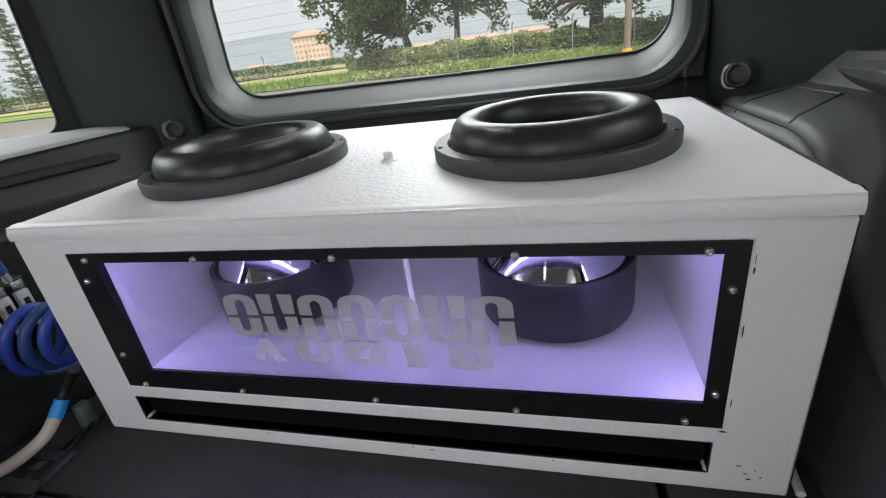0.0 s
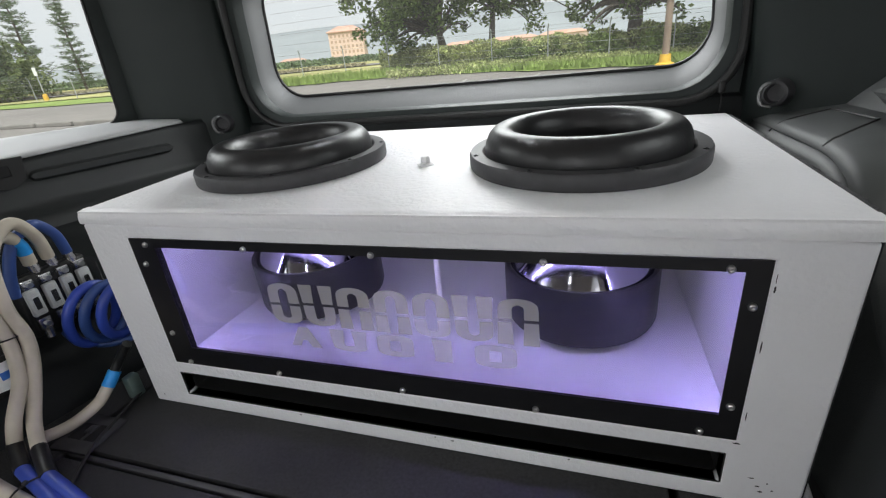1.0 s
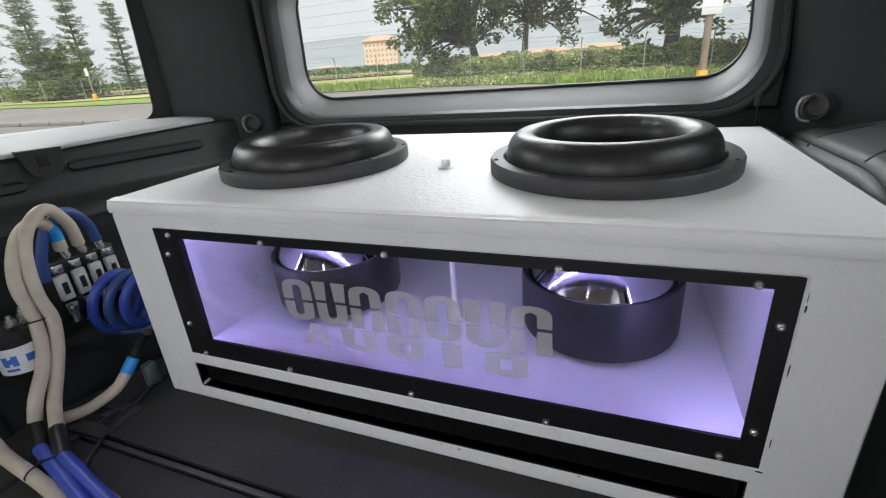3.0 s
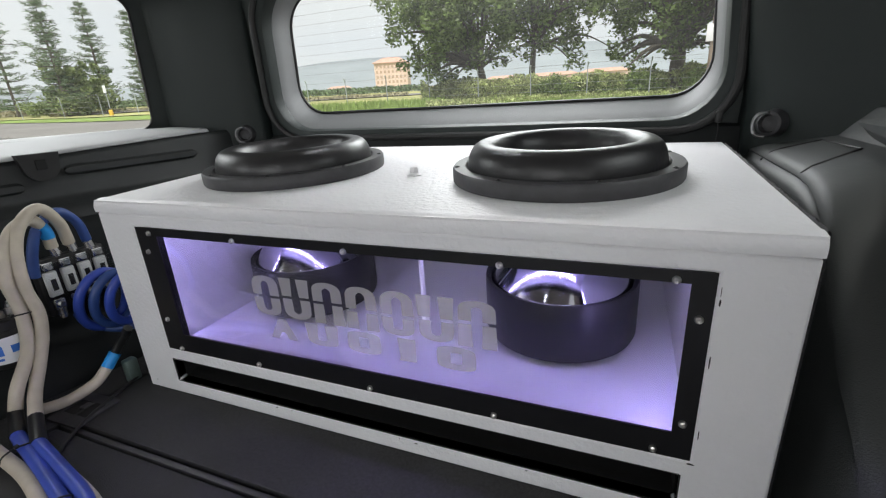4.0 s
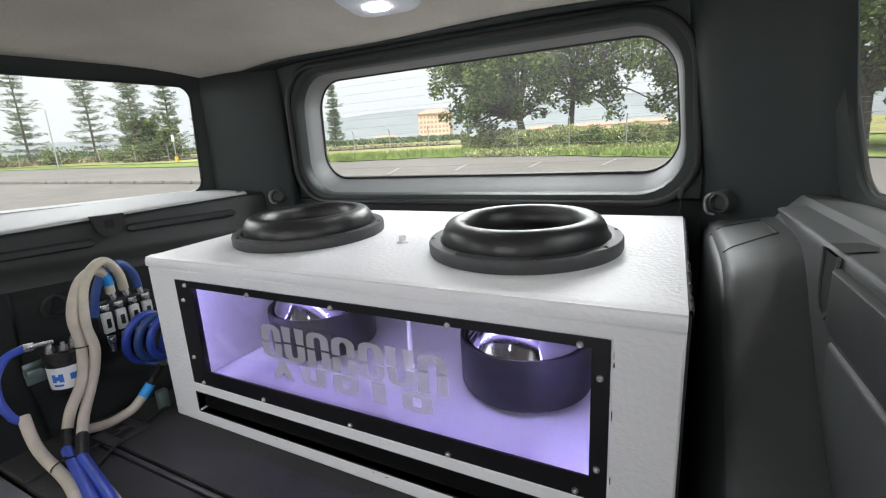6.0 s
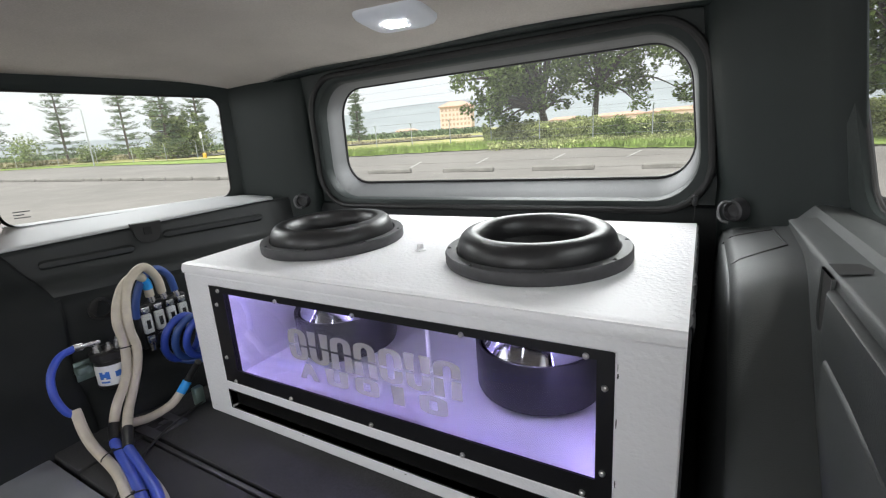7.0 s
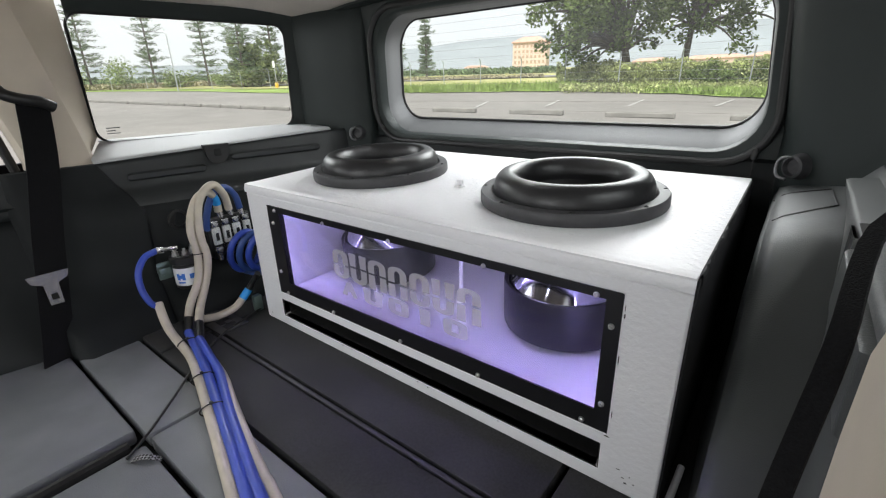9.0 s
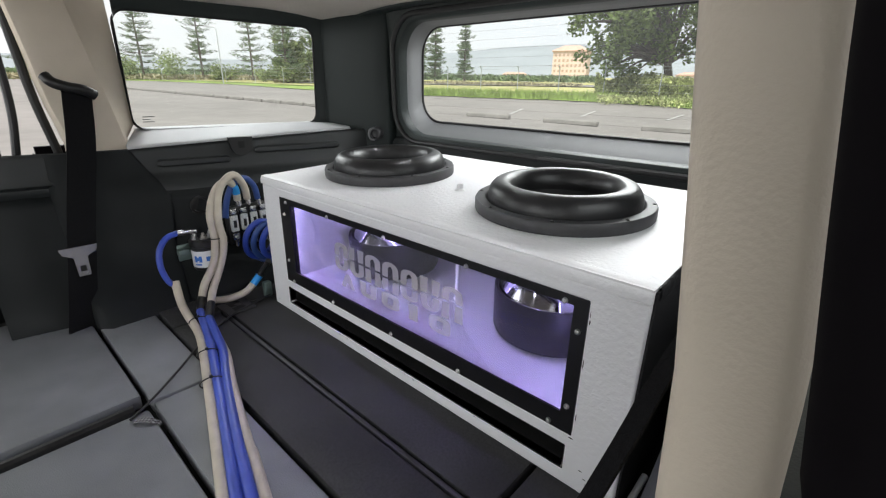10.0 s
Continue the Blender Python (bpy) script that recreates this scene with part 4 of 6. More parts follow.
engraved([(0.318, 0.152), (0.336, 0.185), (0.350, 0.185), (0.368, 0.152), (0.352, 0.152), (0.346, 0.163), (0.339, 0.163), (0.333, 0.152)])
for u in (0.386, 0.454, 0.586):
    arch(u, u + 0.052, 0.152, 0.169, 0.0185, False)
    if u > 0.4:
        arch(u, u + 0.052, 0.169, 0.186, 0.0185, True)
    else:
        for du in (0.0, 0.0335):
            engraved([(u + du, 0.169), (u + du - 0.002, 0.186), (u + du + 0.0205, 0.186), (u + du + 0.0185, 0.169)])
engraved([(0.531, 0.152), (0.534, 0.157), (0.534, 0.181), (0.531, 0.186), (0.557, 0.186), (0.554, 0.181), (0.554, 0.157), (0.557, 0.152)])

# push terminal knob on the top, and the threaded rod under it
bm = bmesh.new()
lathe(bm, [(0.0135, -0.003), (0.0135, 0.001), (0.009, 0.003), (0.0075, 0.004), (0.0075, 0.011), (0.0055, 0.0135), (0.0, 0.014)], (0.47, 0.215, top_z(0.215)), 6)
part("brace_nut", bm, M_WHITE, enclosure, "white-painted nut and washer")
bm = bmesh.new()
tube(bm, [(0.47, 0.215, 0.092), (0.47, 0.215, 0.335)], 0.0048, 10)
part("brace_rod", bm, M_WHITE_IN, enclosure, "white-painted brace rod")
bm = bmesh.new()
lathe(bm, [(0.013, 0.0), (0.013, 0.003), (0.008, 0.004), (0.008, 0.012), (0.0, 0.013)], (0.47, 0.215, 0.090), 6)
part("brace_nut", bm, M_WHITE, enclosure)


# ---- the two drivers ----
def subwoofer(cx, cy):
    """A driver hung through the top: rubber gasket ring, wide surround, sunken cone, basket and magnet below."""
    z0 = top_z(cy)
    sub = thing("subwoofer", "black subwoofer driver with a tall rubber surround", "speaker", (cx, cy, z0), "two subwoofers in the box")
    tilt = math.atan2(HB - HF, D)
    sub.rotation_euler = (tilt, 0, 0)
    bm = bmesh.new()
    lathe(bm, [(0.139, 0.0003), (0.1605, 0.0003), (0.1615, 0.003), (0.1615, 0.018), (0.1595, 0.0215), (0.150, 0.022), (0.143, 0.0215), (0.1385, 0.017), (0.1385, 0.0003)], n=72)
    part("gasket_ring", bm, M_GASKET, sub, "ribbed black rubber mounting ring")
    bm = bmesh.new()
    prof = []
    for k in range(25):
        a = math.radians(-8 + 200 * k / 24)
        c = math.cos(a)
        prof.append((0.1130 + (0.0255 if c > 0 else 0.0225) * math.copysign(abs(c) ** 0.85, c), 0.020 + (0.0335 if math.sin(a) > 0 else 0.03) * math.sin(a)))
    lathe(bm, prof, n=72)
    part("surround", bm, M_RUBBER, sub, "glossy rolled rubber surround", smooth=80)
    bm = bmesh.new()
    lathe(bm, [(0.0915, 0.016), (0.089, 0.006), (0.084, -0.006), (0.070, -0.024), (0.058, -0.034), (0.052, -0.035), (0.046, -0.027), (0.024, -0.016), (0.0, -0.013)], n=56)
    part("cone", bm, M_CONE, sub, "dull black cone and dust cap", smooth=60)
    for k in range(8):
        a = TAU * (k + 0.5) / 8
        bm = bmesh.new()
        lathe(bm, [(0.0036, 0.0), (0.0034, 0.0012), (0.002, 0.0018), (0.0, 0.001)], (0.1545 * math.cos(a), 0.1545 * math.sin(a), 0.0216), 10)
        part("bolt", bm, M_BLACKPAINT, sub)
    # basket cup under the board, bright motor shell, finned ring and magnet
    bm = bmesh.new()
    lathe(bm, [(0.138, -0.001), (0.137, -0.020), (0.128, -0.040), (0.105, -0.060), (0.092, -0.072), (0.088, -0.080), (0.0, -0.082)], n=56)
    part("basket", bm, M_MAGNET, sub)
    for k in range(8):
        a = TAU * k / 8
        bm = bmesh.new()
        tube(bm, [(0.136 * math.cos(a), 0.136 * math.sin(a), -0.022), (0.112 * math.cos(a), 0.112 * math.sin(a), -0.056), (0.094 * math.cos(a), 0.094 * math.sin(a), -0.074)], 0.008, 8)
        part("basket_arm", bm, M_GASKET, sub)
    bm = bmesh.new()
    lathe(bm, [(0.070, -0.083), (0.072, -0.108), (0.080, -0.122), (0.1085, -0.160), (0.1095, -0.163), (0.0, -0.164)], n=72)
    part("motor_shell", bm, M_ALU, sub, "polished flared metal motor shell", smooth=30)
    bm = bmesh.new()
    lathe(bm, [(0.108, -0.170), (0.1115, -0.158), (0.1175, -0.1565), (0.1185, -0.160), (0.1185, -0.244), (0.116, -0.250), (0.050, -0.252), (0.048, -0.248), (0.0, -0.248)], n=72)
    part("magnet_boot", bm, M_MAGNET, sub, "matt black rubber magnet boot")
    return sub


for c in SUBS:
    subwoofer(*c)


# ---- wiring in the corner beside the box ----
def cable(name, runs, label):
    """One cable of several stretches: (points, radius, material, part name)."""
    first = Vector(runs[0][0][0])
    ob = thing(name, label, "cable", first)
    for pts, r, mat, pname in runs:
        bm = bmesh.new()
        tube(bm, [p - first for p in curve_points(pts, 6)], r, 14)
        part(pname, bm, mat, ob)
    return ob


def lug(parent_at, direction, owner, length=0.014):
    bm = bmesh.new()
    d = Vector(direction).normalized()
    p = Vector(parent_at) - owner.location
    tube(bm, [p - d * 0.002, p + d * 0.014, p + d * 0.016, p + d * max(length, 0.018)], 0.0085, 12, True, [0.0085, 0.0085, 0.005, 0.005])
    part("lug", bm, M_SILVER, owner, "nickel cable lug")


A_UP = [(-0.175, 0.006, 0.255), (-0.17, 0.001, 0.291), (-0.162, -0.019, 0.314), (-0.155, -0.05, 0.304), (-0.15, -0.073, 0.269), (-0.145, -0.085, 0.229), (-0.14, -0.084, 0.184), (-0.13, -0.091, 0.142), (-0.115, -0.108, 0.106), (-0.095, -0.142, 0.07), (-0.103, -0.153, 0.03)]
A_FLOOR = [(-0.048, -0.179, 0.02), (0.044, -0.201, 0.014), (0.139, -0.226, 0.013), (0.228, -0.253, 0.013), (0.332, -0.285, 0.013), (0.44, -0.319, 0.013), (0.49, -0.335, 0.013), (0.728, -0.411, 0.013), (1.061, -0.518, 0.013)]
B_UP = [(-0.175, 0.034, 0.255), (-0.165, 0.024, 0.297), (-0.152, -0.004, 0.331), (-0.148, -0.036, 0.316), (-0.145, -0.058, 0.274), (-0.138, -0.068, 0.21), (-0.13, -0.066, 0.165), (-0.12, -0.078, 0.125), (-0.105, -0.1, 0.089), (-0.085, -0.128, 0.052), (-0.056, -0.149, 0.028)]
B_FLOOR = [(0.004, -0.178, 0.02), (0.089, -0.195, 0.014), (0.172, -0.214, 0.013), (0.264, -0.247, 0.013), (0.377, -0.284, 0.013), (0.467, -0.312, 0.013), (0.506, -0.323, 0.013), (0.747, -0.391, 0.013), (1.083, -0.486, 0.013)]
a = cable("power_cable", [(A_UP, 0.0098, M_CABLE_B, "jacket"), ([A_UP[-1], A_FLOOR[0]], 0.0106, M_SHRINK, "heat_shrink"), (A_FLOOR, 0.0098, M_CABLE_BLUE, "floor_run")], "thick cable, beige above and blue along the floor")
lug(A_UP[0], (0, 0.2, -1), a)
bm = bmesh.new()
tube(bm, [Vector(p) - Vector(A_UP[0]) for p in curve_points(A_UP[:3], 6)[3:9]], 0.0104, 14)
part("tape", bm, M_TAPE, a, "bright blue tape")
b = cable("power_cable", [(B_UP, 0.0098, M_CABLE_B, "jacket"), ([B_UP[-1], B_FLOOR[0]], 0.0106, M_SHRINK, "heat_shrink"), (B_FLOOR, 0.0098, M_CABLE_BLUE, "floor_run")], "thick cable, beige above and blue along the floor")
lug(B_UP[0], (0, 0.2, -1), b)
c = cable("power_cable", [([(-0.18, 0.067, 0.249), (-0.175, 0.057, 0.289), (-0.17, 0.029, 0.316), (-0.17, -0.007, 0.296), (-0.178, -0.024, 0.253), (-0.185, -0.03, 0.209)], 0.0085, M_CABLE_DB, "jacket")], "dark blue cable arching into the fuse holder")
lug((-0.18, 0.067, 0.249), (0, 0.2, -1), c)
D_FLOOR = [(-0.138, -0.198, 0.078), (-0.105, -0.204, 0.042), (-0.070, -0.206, 0.018)] + [(x - 0.002, y - 0.0165, 0.0100) for x, y, z in A_FLOOR[1:]]
d = cable("power_cable", [([(-0.17, -0.162, 0.196), (-0.165, -0.191, 0.19), (-0.158, -0.214, 0.161), (-0.15, -0.22, 0.122), (-0.14, -0.213, 0.086), (-0.136, -0.2, 0.07)], 0.0074, M_CABLE_BLUE, "jacket"), (D_FLOOR, 0.0098, M_CABLE_B, "floor_run")], "blue cable from the relay running into beige along the floor")
lug((-0.17, -0.162, 0.196), (0, 1, -0.12), d, 0.046)
e = cable("power_cable", [([(-0.108, -0.132, 0.012), (-0.08, -0.095, 0.014), (-0.064, -0.055, 0.026), (-0.057, -0.032, 0.046)], 0.0095, M_CABLE_B, "jacket"), ([(-0.057, -0.032, 0.046), (-0.054, -0.014, 0.066)], 0.0102, M_TAPE, "tape"), ([(-0.054, -0.014, 0.066), (-0.044, -0.005, 0.085), (-0.019, 0.001, 0.115)], 0.0075, M_SHRINK, "heat_shrink"), ([(x + 0.003, y + min(0.0165, 0.0035 * k), 0.0095) for k, (x, y, z) in enumerate(B_FLOOR[1:])], 0.0092, M_CABLE_B, "floor_run")], "beige cable with bright blue tape near its black end")
w = cable("thin_wire", [([(-0.045, 0.012, 0.006), (-0.03, -0.04, 0.005), (-0.003, -0.121, 0.004), (0.067, -0.214, 0.004), (0.148, -0.294, 0.004), (0.218, -0.369, 0.003), (0.249, -0.41, 0.002)], 0.0026, M_SHRINK, "jacket")], "thin black wire trailing over the floor panels")

# small black cable ties round the bundle
def ring_tie(points, k, r, name="cable_tie"):
    pts = curve_points(points, 6)
    p, q = pts[k], pts[k + 1]
    d = (q - p).normalized()
    s = d.cross(Vector((0, 0, 1))).normalized()
    u = s.cross(d)
    ob = thing(name, "thin black cable tie round the cables", "cable tie", p, "cable ties")
    bm = bmesh.new()
    loop = [s * (r * 2.05 * math.cos(TAU * j / 20) + r * 0.9) + u * r * 1.12 * math.sin(TAU * j / 20) for j in range(21)]
    tube(bm, loop, 0.0014, 6, False)
    part("band", bm, M_SHRINK, ob)
    bm = bmesh.new()
    c0 = loop[5]
    add_box(bm, c0.x - 0.003, c0.x + 0.003, c0.y - 0.003, c0.y + 0.003, c0.z - 0.001, c0.z + 0.004, 0.001)
    part("lock", bm, M_SHRINK, ob)


for k in (3, 13, 20):
    ring_tie(A_FLOOR, k, 0.0106)
ring_tie(A_UP, 38, 0.0112)

# coil of blue cable between panel and box
coil = thing("cable_coil", "loose coil of blue cable beside the box", "cable", (-0.115, 0.050, 0.14))
for n, (dx, dy, r) in enumerate(((0.0, 0.0, 0.052), (-0.020, -0.012, 0.055), (0.020, 0.014, 0.050))):
    bm = bmesh.new()
    tube(bm, [(dx + 0.016 * math.sin(TAU * k / 28), dy + r * 0.8 * math.cos(TAU * k / 28), r * math.sin(TAU * k / 28) * 1.05) for k in range(29)], 0.0085, 12, False)
    part("loop", bm, M_CABLE_BLUE if n else M_CABLE_DB, coil)
bm = bmesh.new()
tube(bm, curve_points([(-0.055, -0.045, -0.018), (-0.05, -0.035, -0.045), (-0.02, 0.0, -0.07), (0.03, 0.04, -0.06)]), 0.0075, 12)
part("tail", bm, M_CABLE_DB, coil)

# fuse holder with four fuses under a clear cover
fuse = thing("fuse_holder", "fuse holder with four white fuses and nickel terminals", "fuse block", (-0.196, 0.037, 0.180))
bm = bmesh.new()
add_box(bm, -0.020, 0.002, -0.060, 0.062, -0.058, 0.052, 0.004)
part("base", bm, M_SHRINK, fuse, "black base")
for k in range(4):
    y = -0.044 + 0.0293 * k
    bm = bmesh.new()
    add_box(bm, 0.003, 0.014, y - 0.0105, y + 0.0105, -0.018, 0.030, 0.003)
    body = part("fuse", bm, M_FUSE, fuse, "white fuse with a small dark window")
    bm = bmesh.new()
    add_box(bm, 0.0142, 0.0150, y - 0.0045, y + 0.0045, -0.006, 0.016, 0.0003, 1)
    part("fuse_window", bm, M_SHRINK, body)
    for z, tall in ((0.040, 0.016), (-0.034, 0.020)):
        bm = bmesh.new()
        add_box(bm, 0.001, 0.012, y - 0.0095, y + 0.0095, z - tall / 2, z + tall / 2, 0.002)
        part("terminal", bm, M_SILVER, fuse)
        bm = bmesh.new()
        tube(bm, [(0.010, y, z), (0.019, y, z)], 0.0048, 6)
        part("terminal_bolt", bm, M_STEEL, fuse)
    bm = bmesh.new()
    tube(bm, [(0.008, y, -0.042), (0.008, y, -0.062)], 0.0068, 10)
    part("lower_lug", bm, M_SILVER, fuse)
bm = bmesh.new()
add_box(bm, 0.0215, 0.0230, -0.062, 0.064, -0.052, 0.048)
cover = part("cover", bm, M_SMOKE, fuse, "clear plastic cover")
cover.visible_shadow = False

# round battery relay with a printed band
relay = thing("battery_relay", "black round relay with a white and blue label and bolt terminals", "relay", (-0.172, -0.103, 0.138))
relay.scale = (1.15, 1.15, 1.1)
bm = bmesh.new()
lathe(bm, [(0.0, -0.050), (0.026, -0.050), (0.0285, -0.046), (0.0285, 0.010), (0.031, 0.012), (0.031, 0.026), (0.027, 0.029), (0.0, 0.029)], n=32)
part("body", bm, M_SHRINK, relay)
bm = bmesh.new()
loft(bm, [[(0.0289 * math.cos(math.radians(a)), 0.0289 * math.sin(math.radians(a)), z) for a in range(-130, 71, 8)] for z in (-0.040, 0.002)], closed=False)
band = part("label", bm, M_LABEL, relay, "white paper label")
for a0, a1, z0, z1 in ((-72, -58, -0.026, -0.010), (-50, -36, -0.026, -0.010), (-62, -46, -0.022, -0.014), (-18, 14, -0.024, -0.012), (-70, -40, -0.034, -0.030)):
    bm = bmesh.new()
    loft(bm, [[(0.0293 * math.cos(math.radians(a0 + (a1 - a0) * k / 4)), 0.0293 * math.sin(math.radians(a0 + (a1 - a0) * k / 4)), z) for k in range(5)] for z in (z0, z1)], closed=False)
    part("print_mark", bm, M_LABEL_BLUE, band)
for x, y in ((0.0, -0.018), (0.0, 0.018), (0.016, -0.004), (0.012, 0.012)):
    bm = bmesh.new()
    lathe(bm, [(0.0078, 0.029), (0.0078, 0.033), (0.0062, 0.0335), (0.0062, 0.0395), (0.0034, 0.040), (0.0034, 0.046), (0.0, 0.0465)], (x, y, 0), 6)
    part("terminal_bolt", bm, M_STEEL, relay)
bm = bmesh.new()
add_box(bm, -0.034, -0.028, -0.05, -0.010, -0.030, 0.012, 0.003)
add_box(bm, -0.030, -0.010, -0.052, -0.028, -0.012, 0.004, 0.003)
part("bracket", bm, M_GREEN, relay, "grey-green metal bracket")

# ---- trim fittings ----
M_HOOK = material("dull_hook_metal", (0.20, 0.20, 0.205), 0.42, 1.0, scale=120, vary=0.2)


def cargo_hook(at, turn):
    hook = thing("cargo_hook", "bent metal bag hook on a black round base", "hook", at, "cargo hooks")
    hook.rotation_euler = (0, 0, math.radians(turn))
    hook.scale = (1.1, 1.1, 1.1)
    bm = bmesh.new()
    lathe(bm, [(0.024, 0.028), (0.023, 0.004), (0.020, -0.014), (0.018, -0.022), (0.014, -0.024), (0.012, -0.016), (0.0, -0.014)], n=24, axis="y")
    part("base", bm, M_GASKET, hook)
    bm = bmesh.new()
    tube(bm, curve_points([(0.004, -0.010, 0.014), (-0.006, -0.028, 0.016), (-0.013, -0.034, 0.010), (-0.015, -0.035, -0.004), (-0.010, -0.034, -0.016), (0.002, -0.031, -0.019)]), 0.0028, 10)
    part("wire_hook", bm, M_HOOK, hook, "dull grey bent wire")


cargo_hook((-0.180, 0.528, 0.408), 25)
cargo_hook((1.022, 0.500, 0.402), -40)

latch = thing("shelf_catch", "half-round catch plate with a square slot, deep shadow put into its black colour", "catch", (-0.293, 0.088, 0.4085))
latch.rotation_euler = (0, 0, math.radians(-11))
bm = bmesh.new()
outline = [(-0.034, 0.006), (-0.032, -0.006)] + [(0.030 * math.cos(math.radians(a)), -0.016 + 0.032 * math.sin(math.radians(a))) for a in range(180, 361, 15)] + [(0.032, -0.006), (0.034, 0.006)]
loft(bm, [[(x, y, z) for y, z in outline] for x in (-0.012, 0.006, 0.009)], True, True, True)
# the catch has the trim's colour; near-black here carries its deep shadow
part("plate", bm, M_SEAL, latch)
# the slot's shade as a thin near-black block on the plate
bm = bmesh.new()
add_box(bm, 0.0085, 0.0098, -0.009, 0.009, -0.026, -0.006, 0.001, 1)
part("slot", bm, M_DARKHOLE, latch)

bm = bmesh.new()
lathe(bm, [(0.026, 0.0), (0.026, 0.003), (0.020, 0.004), (0.018, -0.004), (0.0, -0.004)], n=24)
port_ring = solid("trim_panel_socket", bm, M_SHRINK, "round black socket ring in the side trim", "socket", kind="structure")
port_ring.matrix_world = Matrix.Translation((-0.243, -0.072, 0.242)) @ Matrix.Rotation(math.radians(90), 4, "Y")

# lashing eye plate let into the floor
plate = thing("floor_latch", "black plastic floor latch plate, its slots' shade painted as near-black blocks", "latch", (-0.036, -0.088, 0.0))
plate.rotation_euler = (0, 0, math.radians(2))
bm = bmesh.new()
add_box(bm, -0.048, 0.030, -0.040, 0.034, -0.002, 0.004, 0.002)
part("frame", bm, M_GASKET, plate)
# near-black blocks on the frame paint the shade of its slots
for x0, x1 in ((-0.036, -0.010), (-0.002, 0.020)):
    bm = bmesh.new()
    add_box(bm, x0, x1, -0.018, 0.014, 0.0036, 0.0046)
    part("slot", bm, M_DARKHOLE, plate)
bm = bmesh.new()
add_box(bm, -0.016, 0.0, -0.006, 0.010, 0.0046, 0.008, 0.002)
part("bolt", bm, M_GASKET, plate)
bm = bmesh.new()
add_box(bm, -0.058, -0.040, -0.010, 0.012, 0.0, 0.045, 0.004)
tagged(mesh_object("wire_clip", bm, M_GREEN), "small grey clip at the foot of the box", "clip")
eye = thing("floor_screw", "small bright screw with a washer in the floor carpet", "screw", (0.135, -0.205, 0.0))
bm = bmesh.new()
lathe(bm, [(0.011, 0.0), (0.011, 0.002), (0.006, 0.003), (0.005, 0.006), (0.0, 0.0065)], n=12)
part("head", bm, M_SILVER, eye)
# white cable end peeping out beside the box
bm = bmesh.new()
tube(bm, curve_points([(0.962, 0.00, 0.006), (0.964, 0.03, 0.010), (0.966, 0.08, 0.020)]), 0.005, 10)
tagged(mesh_object("cable_end", bm, M_LABEL), "white cable lying beside the box", "cable")

# ---- seat belts ----
belt = thing("seat_belt", "black seat belt hanging beside the rear door, buckle tongue loose", "seat belt", (-0.2, -0.4, 0.0), "seat belts")
off = Vector((-0.2, -0.4, 0.0))
bm = bmesh.new()
BELT = [(-0.3, -0.276, 0.541), (-0.28, -0.296, 0.419), (-0.26, -0.333, 0.264), (-0.24, -0.36, 0.141), (-0.22, -0.382, 0.043), (-0.2, -0.397, -0.013)]
ribbon(bm, [p - off for p in curve_points(BELT, 5)], (0.25, -0.97, 0.0), 0.060, 0.0022)
part("webbing", bm, M_STRAP, belt)
t0 = Vector(BELT[3]) - off
bm = bmesh.new()
loft(bm, [[(t0.x + 0.006 + x, t0.y + 0.030 * s, t0.z + 0.03 + h) for s, h in ((-1.25, 0.022), (1.25, 0.022), (1.1, 0.006), (0.45, -0.004), (0.4, -0.052), (-0.4, -0.052), (-0.45, -0.004), (-1.1, 0.006))] for x in (0.0, 0.0025)], True, True, True)
part("tongue", bm, M_SILVER, belt, "steel buckle tongue")
# near-black block paints the dark of the tongue's slot
bm = bmesh.new()
add_box(bm, t0.x + 0.0088, t0.x + 0.0094, t0.y - 0.006, t0.y + 0.006, t0.z - 0.010, t0.z + 0.004)
part("tongue_slot", bm, M_DARKHOLE, belt)
bm = bmesh.new()
g0 = Vector(BELT[0]) - off
tube(bm, curve_points([g0 + Vector((-0.012, -0.050, 0.034)), g0 + Vector((0.0, -0.040, 0.020)), g0 + Vector((0.006, -0.015, 0.010)), g0 + Vector((0.006, 0.012, 0.004)), g0 + Vector((0.0, 0.034, -0.008))]), 0.012, 12)
part("guide", bm, M_SHRINK, belt, "black belt guide")
belt2 = thing("seat_belt", "black seat belt slanting past the beige pillar", "seat belt", (1.03, -0.33, 0.4), "seat belts")
bm = bmesh.new()
ribbon(bm, [p - Vector((1.03, -0.33, 0.4)) for p in curve_points([(1.115, -0.198, 0.530), (1.080, -0.200, 0.503), (1.0515, -0.206, 0.484), (1.040, -0.285, 0.447), (1.032, -0.322, 0.405), (1.022, -0.37, 0.355), (1.0, -0.45, 0.25)], 5)], (1.0, 0.0, 0.55), 0.010, 0.0022)
part("webbing", bm, M_STRAP, belt2)
bm = bmesh.new()
add_box(bm, 0.078, 0.094, 0.11, 0.155, 0.112, 0.152, 0.004)
part("guide", bm, M_SHRINK, belt2, "black belt guide")

# braided pull strap sticking out between the seatback panels
M_BRAID = bpy.data.materials.new("black_white_braid")
M_BRAID.use_nodes = True
bn, bl = M_BRAID.node_tree.nodes, M_BRAID.node_tree.links
chk = bn.new("ShaderNodeTexChecker")
chk.inputs["Scale"].default_value = 260
chk.inputs["Color1"].default_value = (0.012, 0.012, 0.012, 1)
chk.inputs["Color2"].default_value = (0.28, 0.28, 0.28, 1)
tco = bn.new("ShaderNodeTexCoord")
bl.new(tco.outputs["Object"], chk.inputs["Vector"])
bl.new(chk.outputs["Color"], bn["Principled BSDF"].inputs["Base Color"])
strap = thing("pull_strap", "black and white braided pull strap between floor panels", "strap", (0.27, -0.39, 0.0))
bm = bmesh.new()
